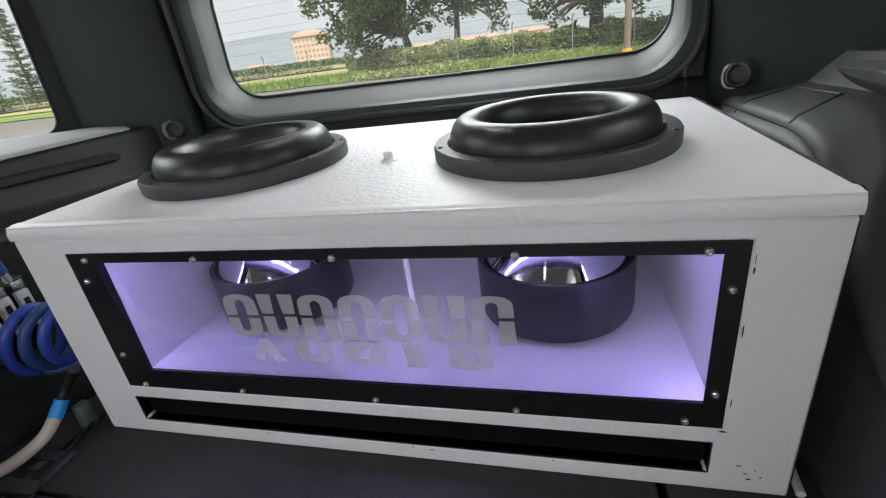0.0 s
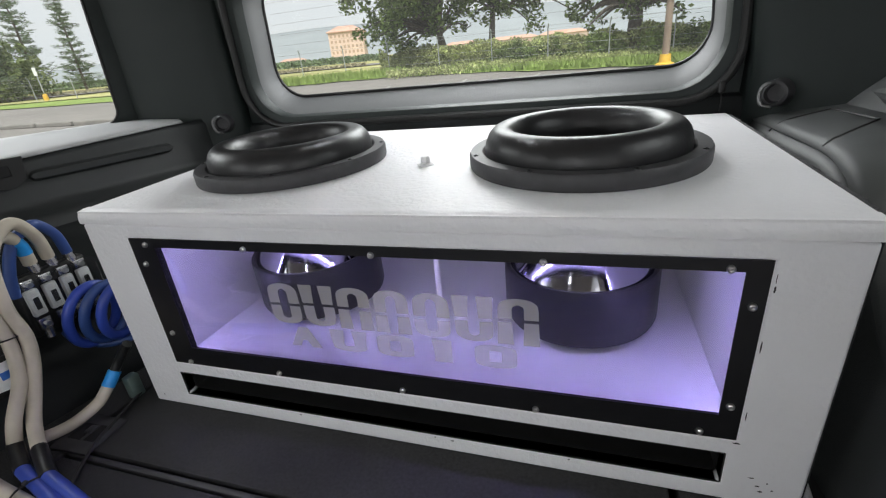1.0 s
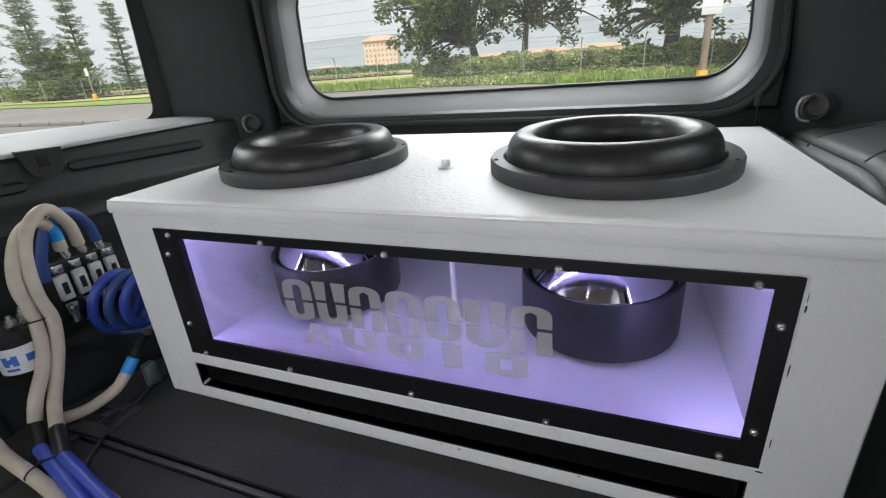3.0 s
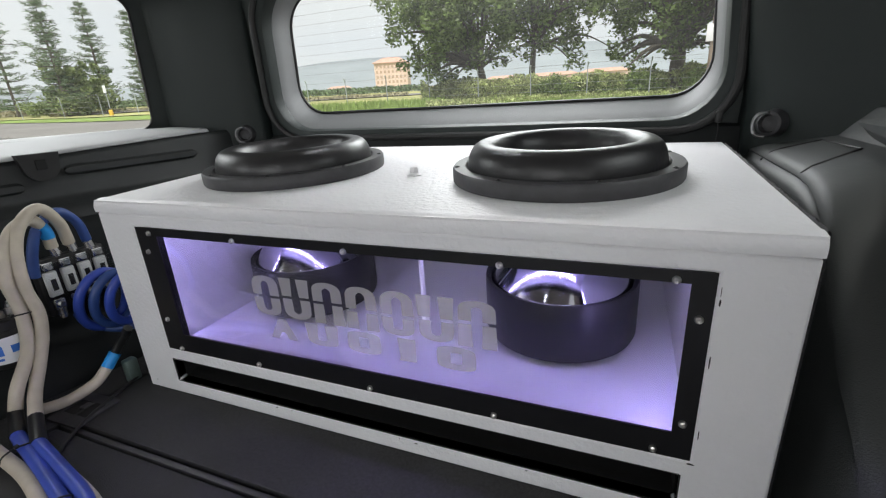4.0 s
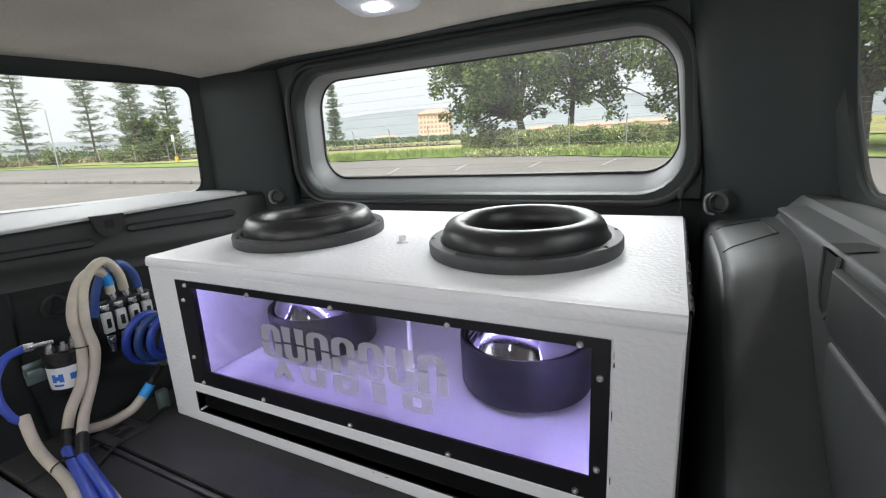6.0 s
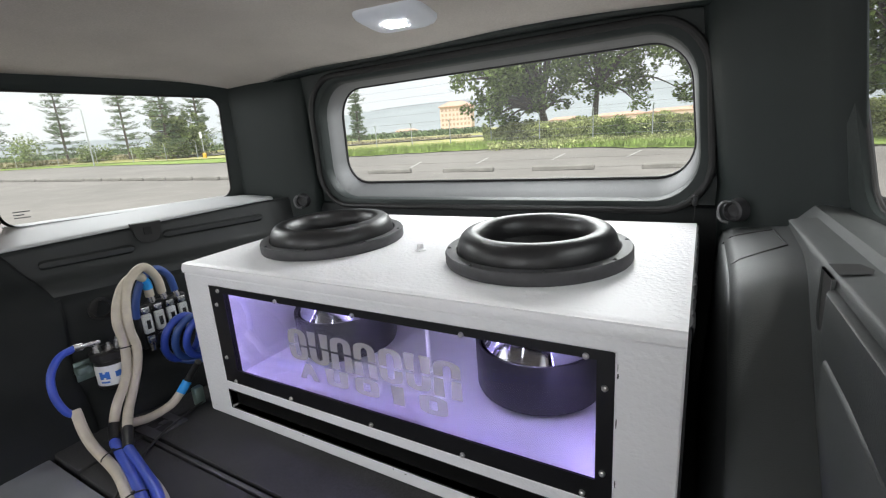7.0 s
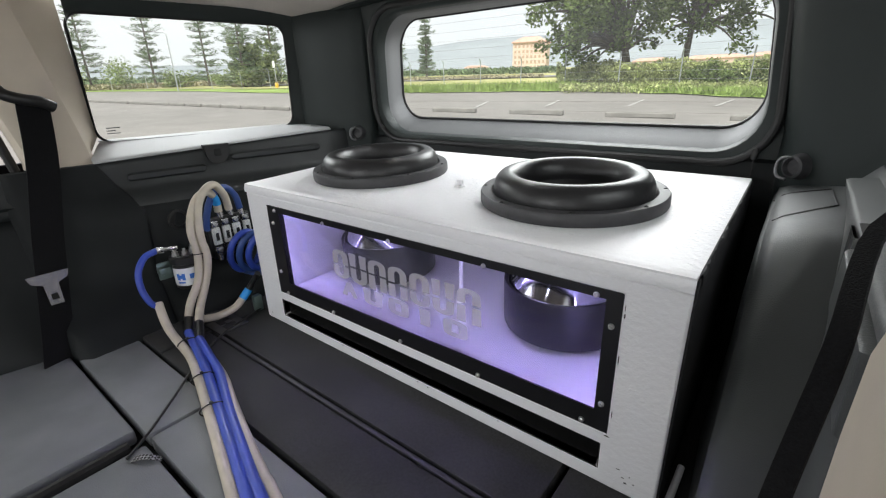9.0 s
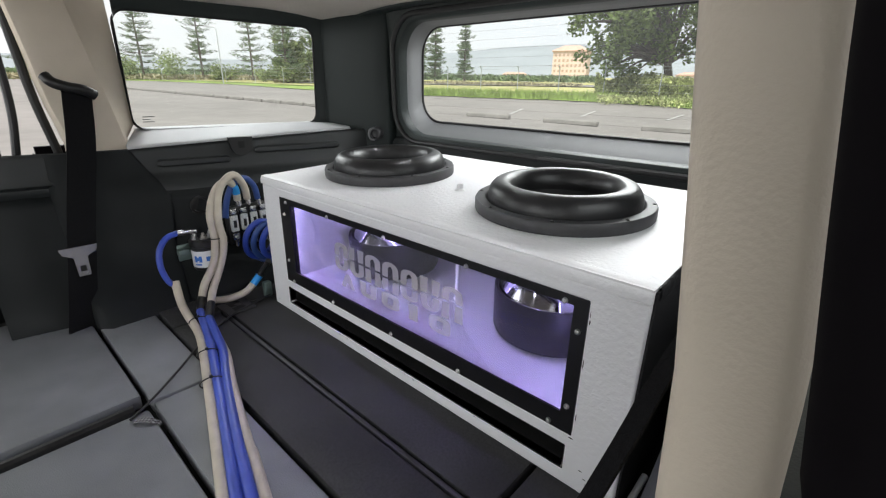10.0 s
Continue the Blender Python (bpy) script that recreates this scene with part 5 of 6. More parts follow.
ribbon(bm, curve_points([(-0.022, -0.020, -0.012), (-0.010, -0.012, 0.0025), (0.006, 0.002, 0.004), (0.016, 0.016, -0.006)], 5), (0.6, -0.5, 0.0), 0.009, 0.003)
part("webbing", bm, M_BRAID, strap)
bm = bmesh.new()
tube(bm, [(0.198, -0.395, -0.018), (0.206, -0.95, -0.018)], 0.012, 10)
tagged(mesh_object("hinge_rod", bm, M_SHRINK), "black rod in the gap between folded seatbacks", "rod")


# ---- outside ----
def ground_z(x, y):
    """The car park rises a little away from the vehicle."""
    return -0.85 + 0.0215 * (-0.574 * x + 0.819 * y)


def bearing(az, dist, z=0.0):
    """A place outside: degrees to the left of straight back, metres, and height over the ground there."""
    a = math.radians(az)
    x, y = 0.9 - dist * math.sin(a), -0.5 + dist * math.cos(a)
    return Vector((x, y, ground_z(x, y) + z))


M_ASPHALT = material("worn_asphalt", (0.20, 0.187, 0.176), 0.9, scale=1.2, vary=0.12, bump=0.3, bump_scale=30, vary2=0.15, scale2=0.12)
M_GRASS = material("mown_grass", (0.23, 0.31, 0.09), 0.9, scale=1.5, vary=0.35, vary2=0.3, scale2=0.15, spec=0.1)
M_DRY = material("dry_field_grass", (0.36, 0.35, 0.15), 0.9, scale=0.5, vary=0.3, vary2=0.3, scale2=0.05, spec=0.1)
M_LEAF = material("broad_leaves", (0.195, 0.265, 0.080), 0.5, scale=1.4, vary=0.45, vary2=0.35, scale2=0.4)
M_LEAF_L = material("light_shrub_leaves", (0.45, 0.49, 0.22), 0.7, scale=1.4, vary=0.5, vary2=0.3, scale2=0.3)
M_SHRUB = material("roadside_shrub_leaves", (0.27, 0.33, 0.14), 0.7, scale=1.4, vary=0.4, vary2=0.3, scale2=0.3)
M_PINE = material("pine_needles", (0.17, 0.23, 0.125), 0.7, scale=1.0, vary=0.4)
M_BARK = material("grey_bark", (0.13, 0.11, 0.09), 0.9, scale=6, vary=0.35, bump=0.4, bump_scale=20)
M_CONCRETE = material("concrete", (0.21, 0.20, 0.185), 0.9, scale=3, vary=0.2, vary2=0.1, scale2=0.6)
M_LINE = material("worn_white_line_paint", (0.36, 0.355, 0.34), 0.85, scale=5, vary=0.35)
M_GALV = material("galvanised_post", (0.42, 0.44, 0.44), 0.5, 0.3, scale=8, vary=0.15)
M_YELLOW = material("yellow_paint", (0.70, 0.43, 0.05), 0.6, scale=6, vary=0.15)
# far buildings: walls, roofs and windows are paled to paint in distance haze
M_TERRA = material("haze_paled_terracotta", (0.66, 0.50, 0.42), 0.85, scale=0.3, vary=0.08, vary2=0.05, scale2=0.05)
M_ROOFT = material("haze_paled_roof_tiles", (0.52, 0.33, 0.26), 0.8, scale=0.5, vary=0.15)
M_DARKWIN = material("haze_paled_windows", (0.42, 0.30, 0.23), 0.3)
# pale blue-grey carries the haze in front of the far slope
M_HILL = material("haze_tinted_hillside", (0.27, 0.295, 0.31), 0.95, scale=0.004, vary=0.12, vary2=0.08, scale2=0.0008, spec=0.0)
M_WOOD = material("weathered_wood_pole", (0.26, 0.20, 0.15), 0.9, scale=5, vary=0.25, stretch=(1, 1, 0.2))
M_WHITEP = material("white_sign_paint", (0.75, 0.75, 0.74), 0.5, scale=8, vary=0.05)

# leaves let some light through
for m in (M_LEAF, M_LEAF_L, M_SHRUB, M_PINE):
    n, l = m.node_tree.nodes, m.node_tree.links
    p = n["Principled BSDF"]
    src = p.inputs["Base Color"].links[0].from_socket
    tl, mix = n.new("ShaderNodeBsdfTranslucent"), n.new("ShaderNodeMixShader")
    mix.inputs[0].default_value = 0.45
    # each leaf a little lighter or darker than the next
    geo, rng_leaf, tone = n.new("ShaderNodeNewGeometry"), n.new("ShaderNodeMapRange"), n.new("ShaderNodeMix")
    rng_leaf.inputs["To Min"].default_value, rng_leaf.inputs["To Max"].default_value = 0.45, 1.55
    tone.data_type, tone.blend_type = "RGBA", "MULTIPLY"
    tone.inputs[0].default_value = 1.0
    l.new(geo.outputs["Random Per Island"], rng_leaf.inputs["Value"])
    l.new(src, tone.inputs[6])
    l.new(rng_leaf.outputs[0], tone.inputs[7])
    src = tone.outputs[2]
    l.new(src, p.inputs["Base Color"])
    l.new(src, tl.inputs["Color"])
    l.new(p.outputs[0], mix.inputs[1])
    l.new(tl.outputs[0], mix.inputs[2])
    l.new(mix.outputs[0], n["Material Output"].inputs["Surface"])

# ground sheet
bm = bmesh.new()
S = 3000.0
bm.faces.new([bm.verts.new((x, y, ground_z(x, y))) for x, y in ((-S, -S), (S, -S), (S, S), (-S, S))])
solid("ground", bm, M_ASPHALT, "worn grey car park asphalt", "ground", kind="structure")


def sheet_between(name, az0, az1, near, far, lift, mat, label, steps=24, wobble=0.0):
    bm = bmesh.new()
    rows = []
    for k in range(steps + 1):
        az = az0 + (az1 - az0) * k / steps
        n = near(az) + wobble * math.sin(k * 2.3)
        rows.append([bearing(az, n + (far - n) * j / 6, lift) for j in range(7)])
    loft(bm, rows, closed=False)
    return solid(name, bm, mat, label, "ground", kind="structure")


def grass_edge(az):
    """How far off the grass verge begins, by bearing."""
    return float(np.interp(az, [-40, -10, 5, 12, 24, 38, 50, 60, 75, 95], [20, 21, 23, 26, 30, 32, 36, 46, 84, 110]))


sheet_between("ground_verge", -40, 95, grass_edge, 140.0, 0.05, M_GRASS, "green grass verge beside the car park", 60, 0.4)
sheet_between("ground_field", -40, 95, lambda a: max(44.0, grass_edge(a) + 12), 900.0, 0.12, M_DRY, "dry yellow-green field", 40)
sheet_between("road", 14, 60, lambda a: 66.0, 78.0, 0.25, M_ASPHALT, "grey road across the field", 24)

# hills as a far ridge, the air's haze put into their colour
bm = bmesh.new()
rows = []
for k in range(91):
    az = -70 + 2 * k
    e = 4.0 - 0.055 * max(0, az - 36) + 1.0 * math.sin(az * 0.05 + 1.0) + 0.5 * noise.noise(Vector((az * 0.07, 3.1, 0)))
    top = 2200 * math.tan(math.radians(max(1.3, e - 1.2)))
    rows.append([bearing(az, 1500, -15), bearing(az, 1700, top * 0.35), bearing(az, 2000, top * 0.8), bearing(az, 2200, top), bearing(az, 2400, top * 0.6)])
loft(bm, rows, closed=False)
solid("backdrop_hills", bm, M_HILL, "mountain slope under cloud, haze put into its blue-grey colour", "hills", kind="structure", smooth=80)


def mesh_from(name, verts, faces, mat):
    me = bpy.data.meshes.new(name)
    me.from_pydata(verts, [], faces)
    me.materials.append(mat)
    return new(name, me)


def leaf_cloud(blobs, count, size, r, flat=1.0):
    """Many small folded leaves strewn through a set of balls, thickest near their skins."""
    verts, faces = [], []
    vols = [b[3] ** 2 for b in blobs]
    for _ in range(count):
        bx, by, bz, br = r.choices(blobs, vols)[0]
        d = Vector((r.gauss(0, 1), r.gauss(0, 1), r.gauss(0, 1))).normalized()
        p = Vector((bx, by, bz)) + d * br * (r.random() ** 0.45) * Vector((1, 1, flat)).length / 1.732
        a = Vector((r.gauss(0, 1), r.gauss(0, 1), r.gauss(0, 0.6))).normalized() * size * r.uniform(0.6, 1.3)
        b = a.cross(Vector((r.gauss(0, 1), r.gauss(0, 1), r.gauss(0, 1)))).normalized() * a.length * 0.55
        n = len(verts)
        verts += [p - a, p + b, p + a, p - b]
        faces += [(n, n + 1, n + 2), (n, n + 2, n + 3)]
    return verts, faces


def broad_tree(az, dist, trunk_h, centre, radii, seed, clumps=120, leaves=130, low=(), thick=0.24, leaf=0.165, mat=None, label="broad-leaved tree with a dark green clumped crown and a grey trunk", group="trees beyond the fence"):
    """Trunk, limbs and a crown of separate leafy clumps. centre: bearing and height of the crown; radii: sideways and upwards; low: hanging clumps."""
    r = random.Random(seed)
    base = bearing(az, dist)
    tree = thing("tree", label, "tree", base, group)
    mid = bearing(centre[0], dist, centre[1]) - base
    bm = bmesh.new()
    fork = Vector((mid.x * 0.12, mid.y * 0.12, trunk_h))
    tube(bm, curve_points([(0, 0, -0.2), (fork.x * 0.2, fork.y * 0.2 + 0.08, trunk_h * 0.5), fork]), 0.2, 9, True, [thick * (1.25 - 0.5 * k / 12) for k in range(13)])
    ends = []
    for k in range(clumps):
        d = Vector((r.gauss(0, 1), r.gauss(0, 1), r.gauss(0, 1))).normalized() * (r.random() ** 0.38)
        wob = 1.0 + 0.22 * noise.noise(d * 2.3 + Vector((seed, 0, 0)))
        ends.append(mid + Vector((d.x * radii[0], d.y * radii[0], d.z * radii[1])) * wob)
    ends += [bearing(a, dist + r.uniform(-1.5, 1.5), h) - base for a, h in low]
    blobs = []
    for k, end in enumerate(ends):
        size = r.uniform(0.55, 1.05) * radii[0] / 5.0
        if k % 6 == 0 or k >= clumps:
            bend = fork.lerp(end, 0.55) + Vector((0, 0, 0.14 * (end - fork).length))
            tube(bm, curve_points([fork - Vector((0, 0, 0.25)), bend, end], 4), 0.1, 6, True, [thick * 0.55 * (1 - 0.105 * j) for j in range(9)])
        if k >= clumps:
            size *= 0.62
        blobs.append((*end, size))
        for _ in range(2):
            blobs.append((end.x + r.gauss(0, 0.6) * size, end.y + r.gauss(0, 0.6) * size, end.z + r.uniform(-1.1, 0.3) * size, size * r.uniform(0.35, 0.6)))
    part("trunk", bm, M_BARK, tree)
    v, f = leaf_cloud(blobs, clumps * leaves, leaf, r)
    crown = mesh_from("crown", v, f, mat or M_LEAF)
    crown.parent = tree
    return tree


broad_tree(16.9, 36, 2.6, (20.6, 6.5), (5.1, 4.4), 3, 170, 135, [(25.2, 2.3), (23.5, 1.9), (21.8, 1.8), (20.2, 1.9), (26.5, 3.0), (24.4, 2.6), (22.4, 2.4), (14.2, 2.8)], 0.30)
broad_tree(11.3, 38, 4.0, (8.6, 7.9), (5.2, 4.3), 11, 150, 125, [(13.2, 3.4), (6.8, 2.5), (6.2, 3.0), (7.2, 3.3), (1.8, 3.0), (14.6, 4.2), (9.6, 3.7)], 0.24)
broad_tree(-4.2, 33, 3.0, (-4.6, 7.2), (5.4, 4.4), 8, 160, 125, [(1.6, 2.3), (0.6, 1.9), (2.6, 3.0), (-0.6, 2.2), (0.4, 2.9), (-8.6, 2.2)], 0.46)
broad_tree(-15.5, 27, 2.6, (-16.0, 6.2), (4.6, 4.2), 17, 120, 130, [(-13.5, 2.4), (-18.0, 2.0)], 0.26)
broad_tree(-26, 24, 2.6, (-26.5, 6.0), (4.4, 4.0), 23, 110, 130, (), 0.26)
broad_tree(59.4, 70, 1.6, (59.6, 3.6), (3.3, 2.9), 29, 70, 110, (), 0.22, 0.2, M_SHRUB, "hazy pale green broad-leaved tree by the road", "trees by the road")


def island_pine(az, dist, height, spread, seed, label="tall tiered island pine with drooping dark branches"):
    r = random.Random(seed)
    tree = thing("pine_tree", label, "tree", bearing(az, dist), "tall pines beyond the car park")
    bm = bmesh.new()
    tube(bm, [(0, 0, -0.3), (0.05, 0, height * 0.5), (0, 0, height)], 0.2, 8, True, [0.20, 0.13, 0.02])
    verts, faces = [], []
    z = height * 0.10
    while z < height * 0.985:
        k = (height - z) / height
        reach = spread * (0.10 + 0.66 * k ** 0.55) * r.uniform(0.6, 1.15)
        for j in range(6):
            a = TAU * j / 6 + r.uniform(-0.35, 0.35) + z
            rr = reach * r.uniform(0.45, 1.15)
            d = Vector((math.cos(a), math.sin(a), 0))
            pts = [Vector((0, 0, z)), d * rr * 0.5 + Vector((0, 0, z - 0.02 * rr)), d * rr + Vector((0, 0, z + r.uniform(-0.05, 0.38) * rr))]
            tube(bm, pts, 0.03, 4, True, [0.05, 0.035, 0.012])
            for _ in range(int(26 + 34 * k)):
                t = r.uniform(0.22, 1.0)
                p = pts[0].lerp(pts[2], t) + Vector((r.uniform(-0.16, 0.16), r.uniform(-0.16, 0.16), r.uniform(-0.32, 0.1)))
                q = Vector((r.gauss(0, 0.2), r.gauss(0, 0.2), r.uniform(-0.16, 0.16))) * 0.8 + d * 0.10
                s = q.cross(Vector((r.gauss(0, 1), r.gauss(0, 1), 0.3))).normalized() * 0.035
                n = len(verts)
                verts += [p - q - s * 0.2, p + s, p + q, p - s]
                faces += [(n, n + 1, n + 2), (n, n + 2, n + 3)]
        z += height * r.uniform(0.024, 0.062)
    part("trunk", bm, M_BARK, tree)
    needles = mesh_from("needles", verts, faces, M_PINE)
    needles.parent = tree


for az, dist, h, sp, sd in ((45.2, 77, 11.4, 2.9, 1), (39.9, 78, 11.6, 2.5, 2), (43.4, 74, 11.0, 3.0, 3), (57.4, 76, 13.6, 3.6, 4), (60.6, 68, 12.4, 4.2, 5), (64.2, 88, 16.4, 4.4, 6), (69.2, 92, 16.4, 4.8, 7), (74.6, 98, 17.8, 5.0, 8), (78.5, 96, 17.6, 4.8, 9), (54.0, 82, 13.5, 3.6, 10), (83, 104, 19, 5.0, 12)):
    island_pine(az, dist, h, sp, sd)


def shrub(az, dist, w, h, seed, mat, label, count=900, leaf=0.13):
    r = random.Random(seed)
    base = bearing(az, dist)
    bush = thing("shrub", label, "shrub", base, "shrubs along the fence")
    blobs = [(r.uniform(-w, w) * 0.8, r.uniform(-w, w) * 0.5, h * r.uniform(0.25, 0.62), h * r.uniform(0.25, 0.42)) for _ in range(9)]
    for bx, by, bz, _ in blobs[:3]:
        bm = bmesh.new()
        tube(bm, [(bx * 0.3, by * 0.3, -0.1), (bx, by, bz)], 0.03, 5)
        part("stem", bm, M_BARK, bush)
    v, f = leaf_cloud(blobs, count, leaf, r)
    o = mesh_from("foliage", v, f, mat)
    o.parent = bush


for az, d, h, sd in ((9.6, 32.6, 1.9, 41), (7.4, 32.3, 1.6, 42), (4.2, 32.0, 1.6, 43), (-2.0, 30.5, 1.7, 44), (-8.0, 29, 1.9, 46)):
    shrub(az, d, 1.7, h, sd, M_LEAF, "dense dark green shrub against the wire fence", 1800, 0.10)


def growth(name, label, az0, az1, d0, d1, tall, count, leaf, mat, seed):
    """A loose belt of growth: many small leaves, uneven in height."""
    r = random.Random(seed)
    verts, faces = [], []
    for _ in range(count):
        az = r.uniform(az0, az1)
        d = r.uniform(d0, d1) + 0.12 * max(0.0, az - 5)
        h = tall * (0.75 + 0.35 * noise.noise(Vector((az * 0.45, d * 0.3, seed)))) * (r.random() ** 0.6)
        p = bearing(az, d, max(0.03, h))
        a = Vector((r.gauss(0, 1), r.gauss(0, 1), r.gauss(0, 1.2))).normalized() * leaf * r.uniform(0.6, 1.3)
        b = a.cross(Vector((r.gauss(0, 1), r.gauss(0, 1), r.gauss(0, 1)))).normalized() * leaf * 0.5
        n = len(verts)
        verts += [p - a, p + b, p + a, p - b]
        faces += [(n, n + 1, n + 2), (n, n + 2, n + 3)]
    tagged(mesh_from(name, verts, faces, mat), label, "hedge", kind="stuff")


M_SCRUB = material("dry_scrub", (0.34, 0.31, 0.20), 0.9, scale=0.8, vary=0.4, spec=0.1)
growth("hedge", "long uneven pale green weeds behind the wire fence", -16, 24.5, 31.5, 36.0, 2.0, 24000, 0.12, M_LEAF_L, 5)
growth("weeds", "pale dry weeds in front of the wire fence", -16, 24.0, 25.5, 30.5, 0.55, 9000, 0.10, M_LEAF_L, 9)
growth("scrub", "dry brownish scrub beyond the grass", 26, 62, 64.0, 72.0, 0.55, 9000, 0.24, M_SCRUB, 6)
growth("scrub", "dry brownish scrub beyond the grass", 60, 90, 82.0, 96.0, 1.0, 8000, 0.28, M_SCRUB, 8)
growth("far_bushes", "grey-green bushes along the far edge of the field", 24, 90, 120.0, 135.0, 2.0, 9000, 0.55, M_PINE, 7)
for az, d, w, h, sd in ((72.0, 92, 2.6, 5.6, 70), (67.0, 88, 2.4, 3.4, 71), (76.0, 94, 2.0, 4.4, 72), (63.0, 76, 2.0, 2.6, 73), (80.0, 98, 2.6, 4.0, 74), (58.0, 72, 2.4, 4.6, 75), (60.2, 68, 2.0, 3.6, 76)):
    shrub(az, d, w, h, sd, M_SHRUB, "rounded green shrub by the road", 1300, 0.18)

# tall grass along the verge
r = random.Random(91)
verts, faces = [], []
for _ in range(9000):
    az = r.uniform(-12, 50)
    p = bearing(az, grass_edge(az) + abs(r.gauss(0, 2.2)) + 0.3, 0.03)
    h = r.uniform(0.15, 0.5) * (1.3 if az > 22 else 0.9)
    sx, sy = r.gauss(0, 0.14), r.gauss(0, 0.14)
    n = len(verts)
    verts += [p + Vector((-0.05, 0, 0)), p + Vector((0.05, 0.03, 0)), p + Vector((sx, sy, h))]
    faces += [(n, n + 1, n + 2)]
tagged(mesh_from("grass", verts, faces, M_GRASS), "tall bright green grass along the verge", "grass", kind="stuff")

# chain-link fence: posts and wires
fence = thing("wire_fence", "galvanised wire fence on thin posts", "fence", bearing(18, 33))
inv = Matrix.Translation(-bearing(18, 33))
FENCE_AZ = [-22, -14.5, -8.0, -1.6, 5.0, 11.4, 17.6, 23.5, 28.6, 33.4, 37.8, 41.8, 45.4, 48.8, 52.0, 55.0, 58.0, 61.0, 64.0, 67.0, 70.0, 73.0]
FENCE_P = [bearing(a, float(np.interp(a, [-22, 5, 24, 46, 60, 75], [25, 29.5, 34, 44, 60, 92]))) for a in FENCE_AZ]
for p in FENCE_P:
    bm = bmesh.new()
    tube(bm, [p, p + Vector((0, 0, 1.95)), p + Vector((0.05, -0.22, 2.2))], 0.035, 6)
    o = part("post", bm, M_GALV, fence)
    o.matrix_parent_inverse = inv
for h in (0.15, 0.6, 1.05, 1.5, 1.92, 2.12):
    bm = bmesh.new()
    tube(bm, [p + Vector((0, 0, h)) for p in FENCE_P], 0.006, 4)
    o = part("wire", bm, M_GALV, fence)
    o.matrix_parent_inverse = inv

# wheel stops and worn bay lines on the asphalt
stop_bm = bmesh.new()
add_box(stop_bm, -0.95, 0.95, -0.09, 0.09, -0.03, 0.13, 0.03, 1)
stop_mesh = mesh_object("wheel_stop", stop_bm, M_CONCRETE)
tagged(stop_mesh, "weathered concrete wheel stop on the asphalt", "wheel stop", "wheel stops")
row = [(bearing(36.5, 17.0), bearing(2.0, 14.2), 4), (bearing(51.0, 19.0), bearing(80, 62.0), 25)]
first = True
for pa, pb, n in row:
    d = (pb - pa)
    ang = math.atan2(d.y, d.x)
    for k in range(n):
        p = pa.lerp(pb, k / (n - 1))
        p.z = ground_z(p.x, p.y) + 0.02
        m = Matrix.Translation(p) @ Matrix.Rotation(ang + rng.uniform(-0.05, 0.05), 4, "Z")
        if first:
            stop_mesh.matrix_world = m
            first = False
        else:
            copy_thing(stop_mesh, m)
for az in (33, 24.5, 15.2, 6.6, -3):
    p, q = bearing(az + 0.9, 18.6, 0.02), bearing(az - 0.6, 22.0, 0.02)
    bm = bmesh.new()
    s = Vector((0.06, 0.02, 0))
    bm.faces.new([bm.verts.new(v) for v in (p - s, p + s, q + s, q - s)])
    tagged(mesh_object("bay_line", bm, M_LINE, 0), "worn white painted parking bay line", "road marking", "bay lines", "structure")

# utility pole with yellow foot, small sign, bollards, lamp pole
pole = thing("utility_pole", "wooden pole with a yellow foot and a white sign", "pole", bearing(-7.2, 21.0))
bm = bmesh.new()
tube(bm, [(0, 0, -0.1), (0, 0, 7.5)], 0.13, 12, True, [0.14, 0.10])
part("shaft", bm, M_WOOD, pole)
bm = bmesh.new()
lathe(bm, [(0.36, -0.1), (0.36, 0.10), (0.22, 0.16), (0.20, 0.45), (0.0, 0.46)], n=14)
part("foot", bm, M_YELLOW, pole, "yellow-painted concrete foot")
bm = bmesh.new()
add_box(bm, -0.30, 0.36, -0.17, -0.15, 2.35, 2.95, 0.01)
part("sign", bm, M_WHITEP, pole, "plain white sign board")
for az, d in ((57.3, 58),):
    b = thing("bollard", "yellow bollard with a thin sign post", "bollard", bearing(az, d), "bollards")
    bm = bmesh.new()
    lathe(bm, [(0.20, 0.0), (0.20, 0.60), (0.14, 0.68), (0.0, 0.69)], n=12)
    part("drum", bm, M_YELLOW, b)
    bm = bmesh.new()
    tube(bm, [(0, 0, 0.8), (0, 0, 3.0)], 0.05, 6)
    part("post", bm, M_GALV, b)
    bm = bmesh.new()
    add_box(bm, -0.22, 0.22, -0.06, -0.03, 2.3, 3.0)
    part("plate", bm, M_WHITEP, b)
lp = thing("street_lamp", "slim grey street lamp with a short arm", "lamp", bearing(67.3, 66))
bm = bmesh.new()
tube(bm, [(0, 0, 0), (0, 0, 6.3), (-0.2, -0.1, 6.5), (-1.0, -0.4, 6.55)], 0.07, 7)
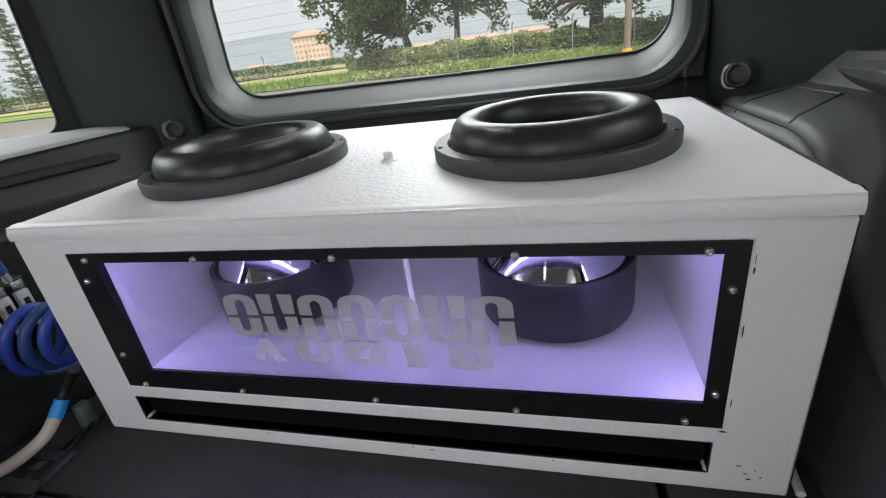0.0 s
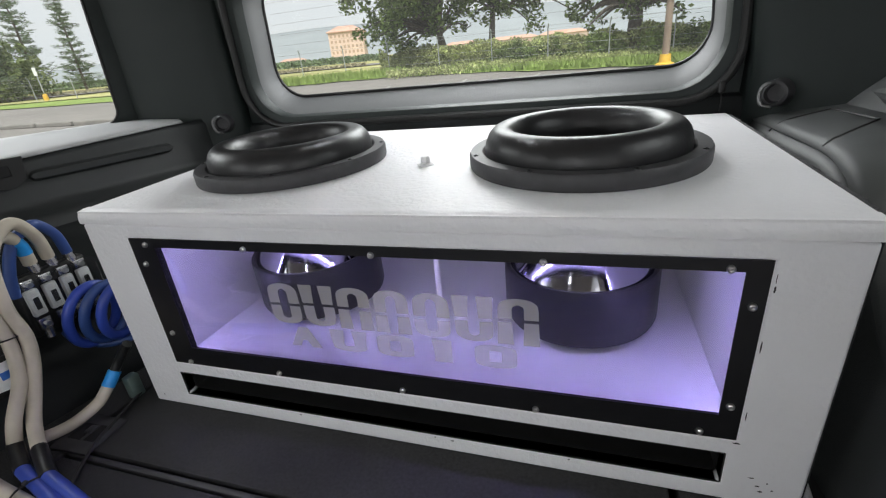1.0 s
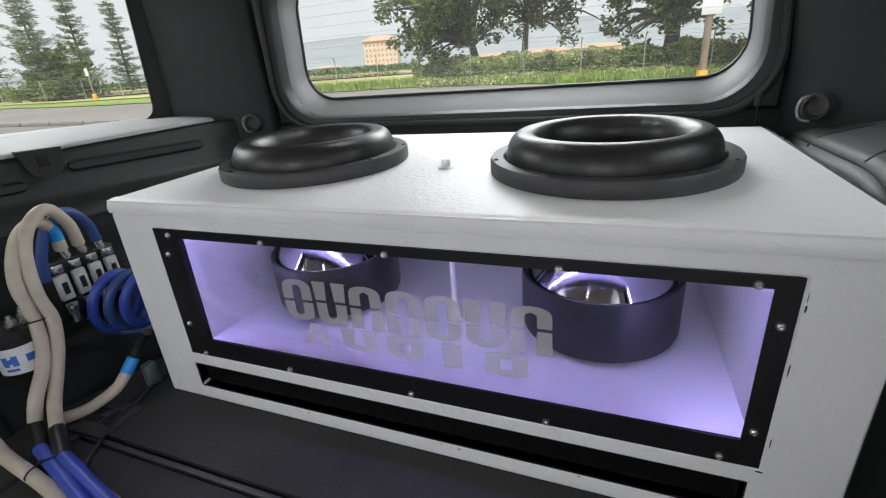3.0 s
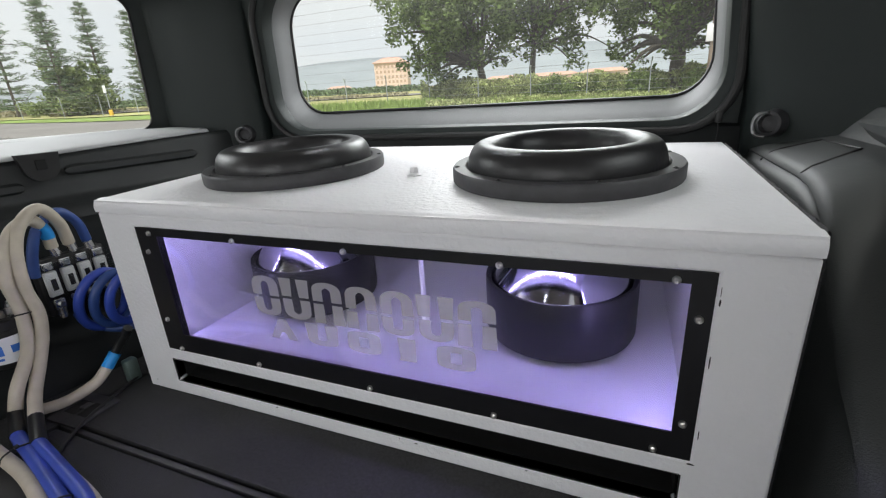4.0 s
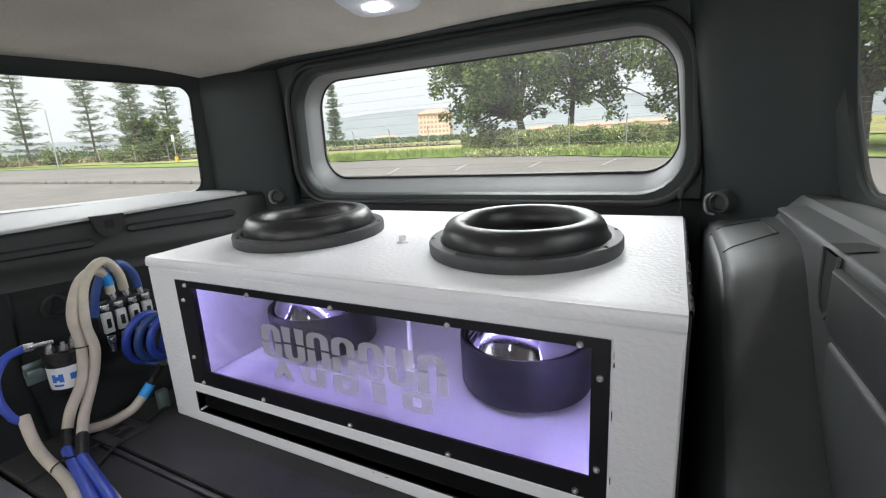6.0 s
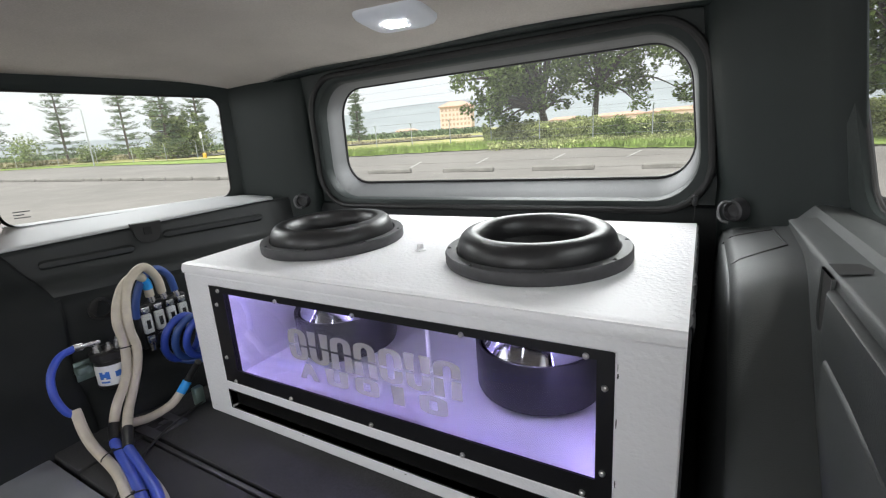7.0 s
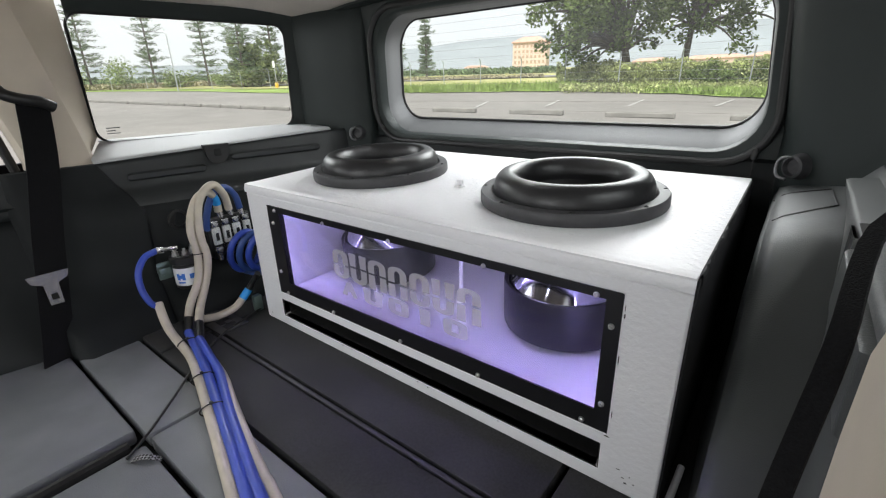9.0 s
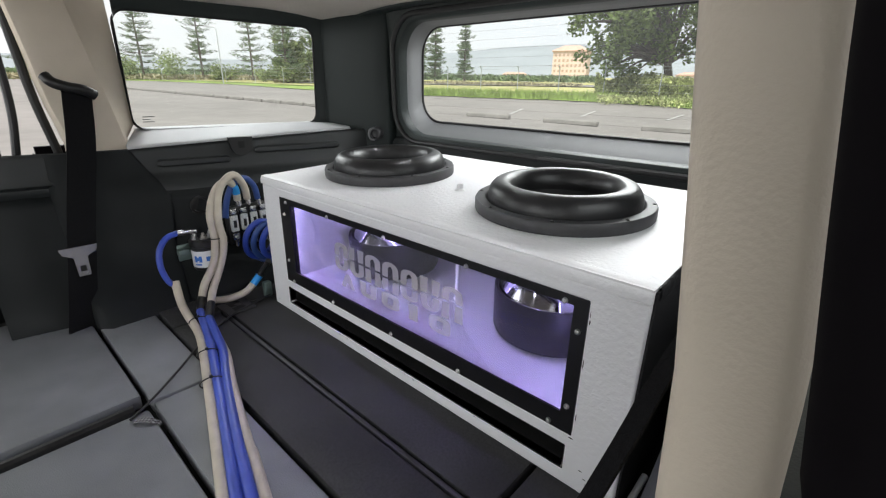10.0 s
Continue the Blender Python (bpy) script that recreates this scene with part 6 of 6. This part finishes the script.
part("pole", bm, M_GALV, lp)
bm = bmesh.new()
add_box(bm, -1.5, -0.9, -0.6, -0.3, 6.5, 6.62, 0.03)
part("head", bm, M_GALV, lp)

# far hotel block with rows of windows
B = bearing(27.6, 300)
hotel = thing("hotel_building", "far terracotta hotel block with rows of windows and a hipped roof", "building", B)
hotel.rotation_euler = (0, 0, math.radians(18))
bm = bmesh.new()
add_box(bm, -10, 10, -7, 7, -3, 15.2)
part("wall", bm, M_TERRA, hotel)
bm = bmesh.new()
loft(bm, [[(x * k, y * k, z) for x, y in ((-10.8, -7.8), (10.8, -7.8), (10.8, 7.8), (-10.8, 7.8))] for k, z in ((1.0, 15.2), (1.0, 15.6), (0.42, 18.6))], True, True, True)
part("roof", bm, M_ROOFT, hotel, smooth=0)
win_me = None
for j in range(5):
    for k in range(8):
        for face in (0, 1):
            if face and k > 4:
                continue
            if win_me is None:
                bm = bmesh.new()
                add_box(bm, -0.62, 0.62, -0.06, 0.12, -0.75, 0.75)
                o = part("window", bm, M_DARKWIN, hotel)
                win_me = o.data
            else:
                o = new("window", win_me)
                o.parent = hotel
            if face == 0:
                o.location = (-8.4 + 2.4 * k, -7.0, 1.6 + 2.9 * j)
            else:
                o.location = (-10.0, -5.2 + 2.6 * k, 1.6 + 2.9 * j)
                o.rotation_euler = (0, 0, math.radians(90))
# low terracotta walls and roofs in the field
for az, d, w, h in ((34, 420, 10, 3), (8.5, 260, 14, 3.0), (3.0, 250, 12, 3.4), (14.5, 300, 10, 3.0)):
    h0 = thing("low_house", "low far terracotta building", "building", bearing(az, d))
    bm = bmesh.new()
    add_box(bm, -w, w, -4, 4, -2, h)
    part("wall", bm, M_TERRA, h0)
    bm = bmesh.new()
    loft(bm, [[(x * k, y * k, z) for x, y in ((-w - 0.5, -4.5), (w + 0.5, -4.5), (w + 0.5, 4.5), (-w - 0.5, 4.5))] for k, z in ((1.0, h), (0.6, h + 1.6))], True, True, True)
    part("roof", bm, M_ROOFT, h0, smooth=0)
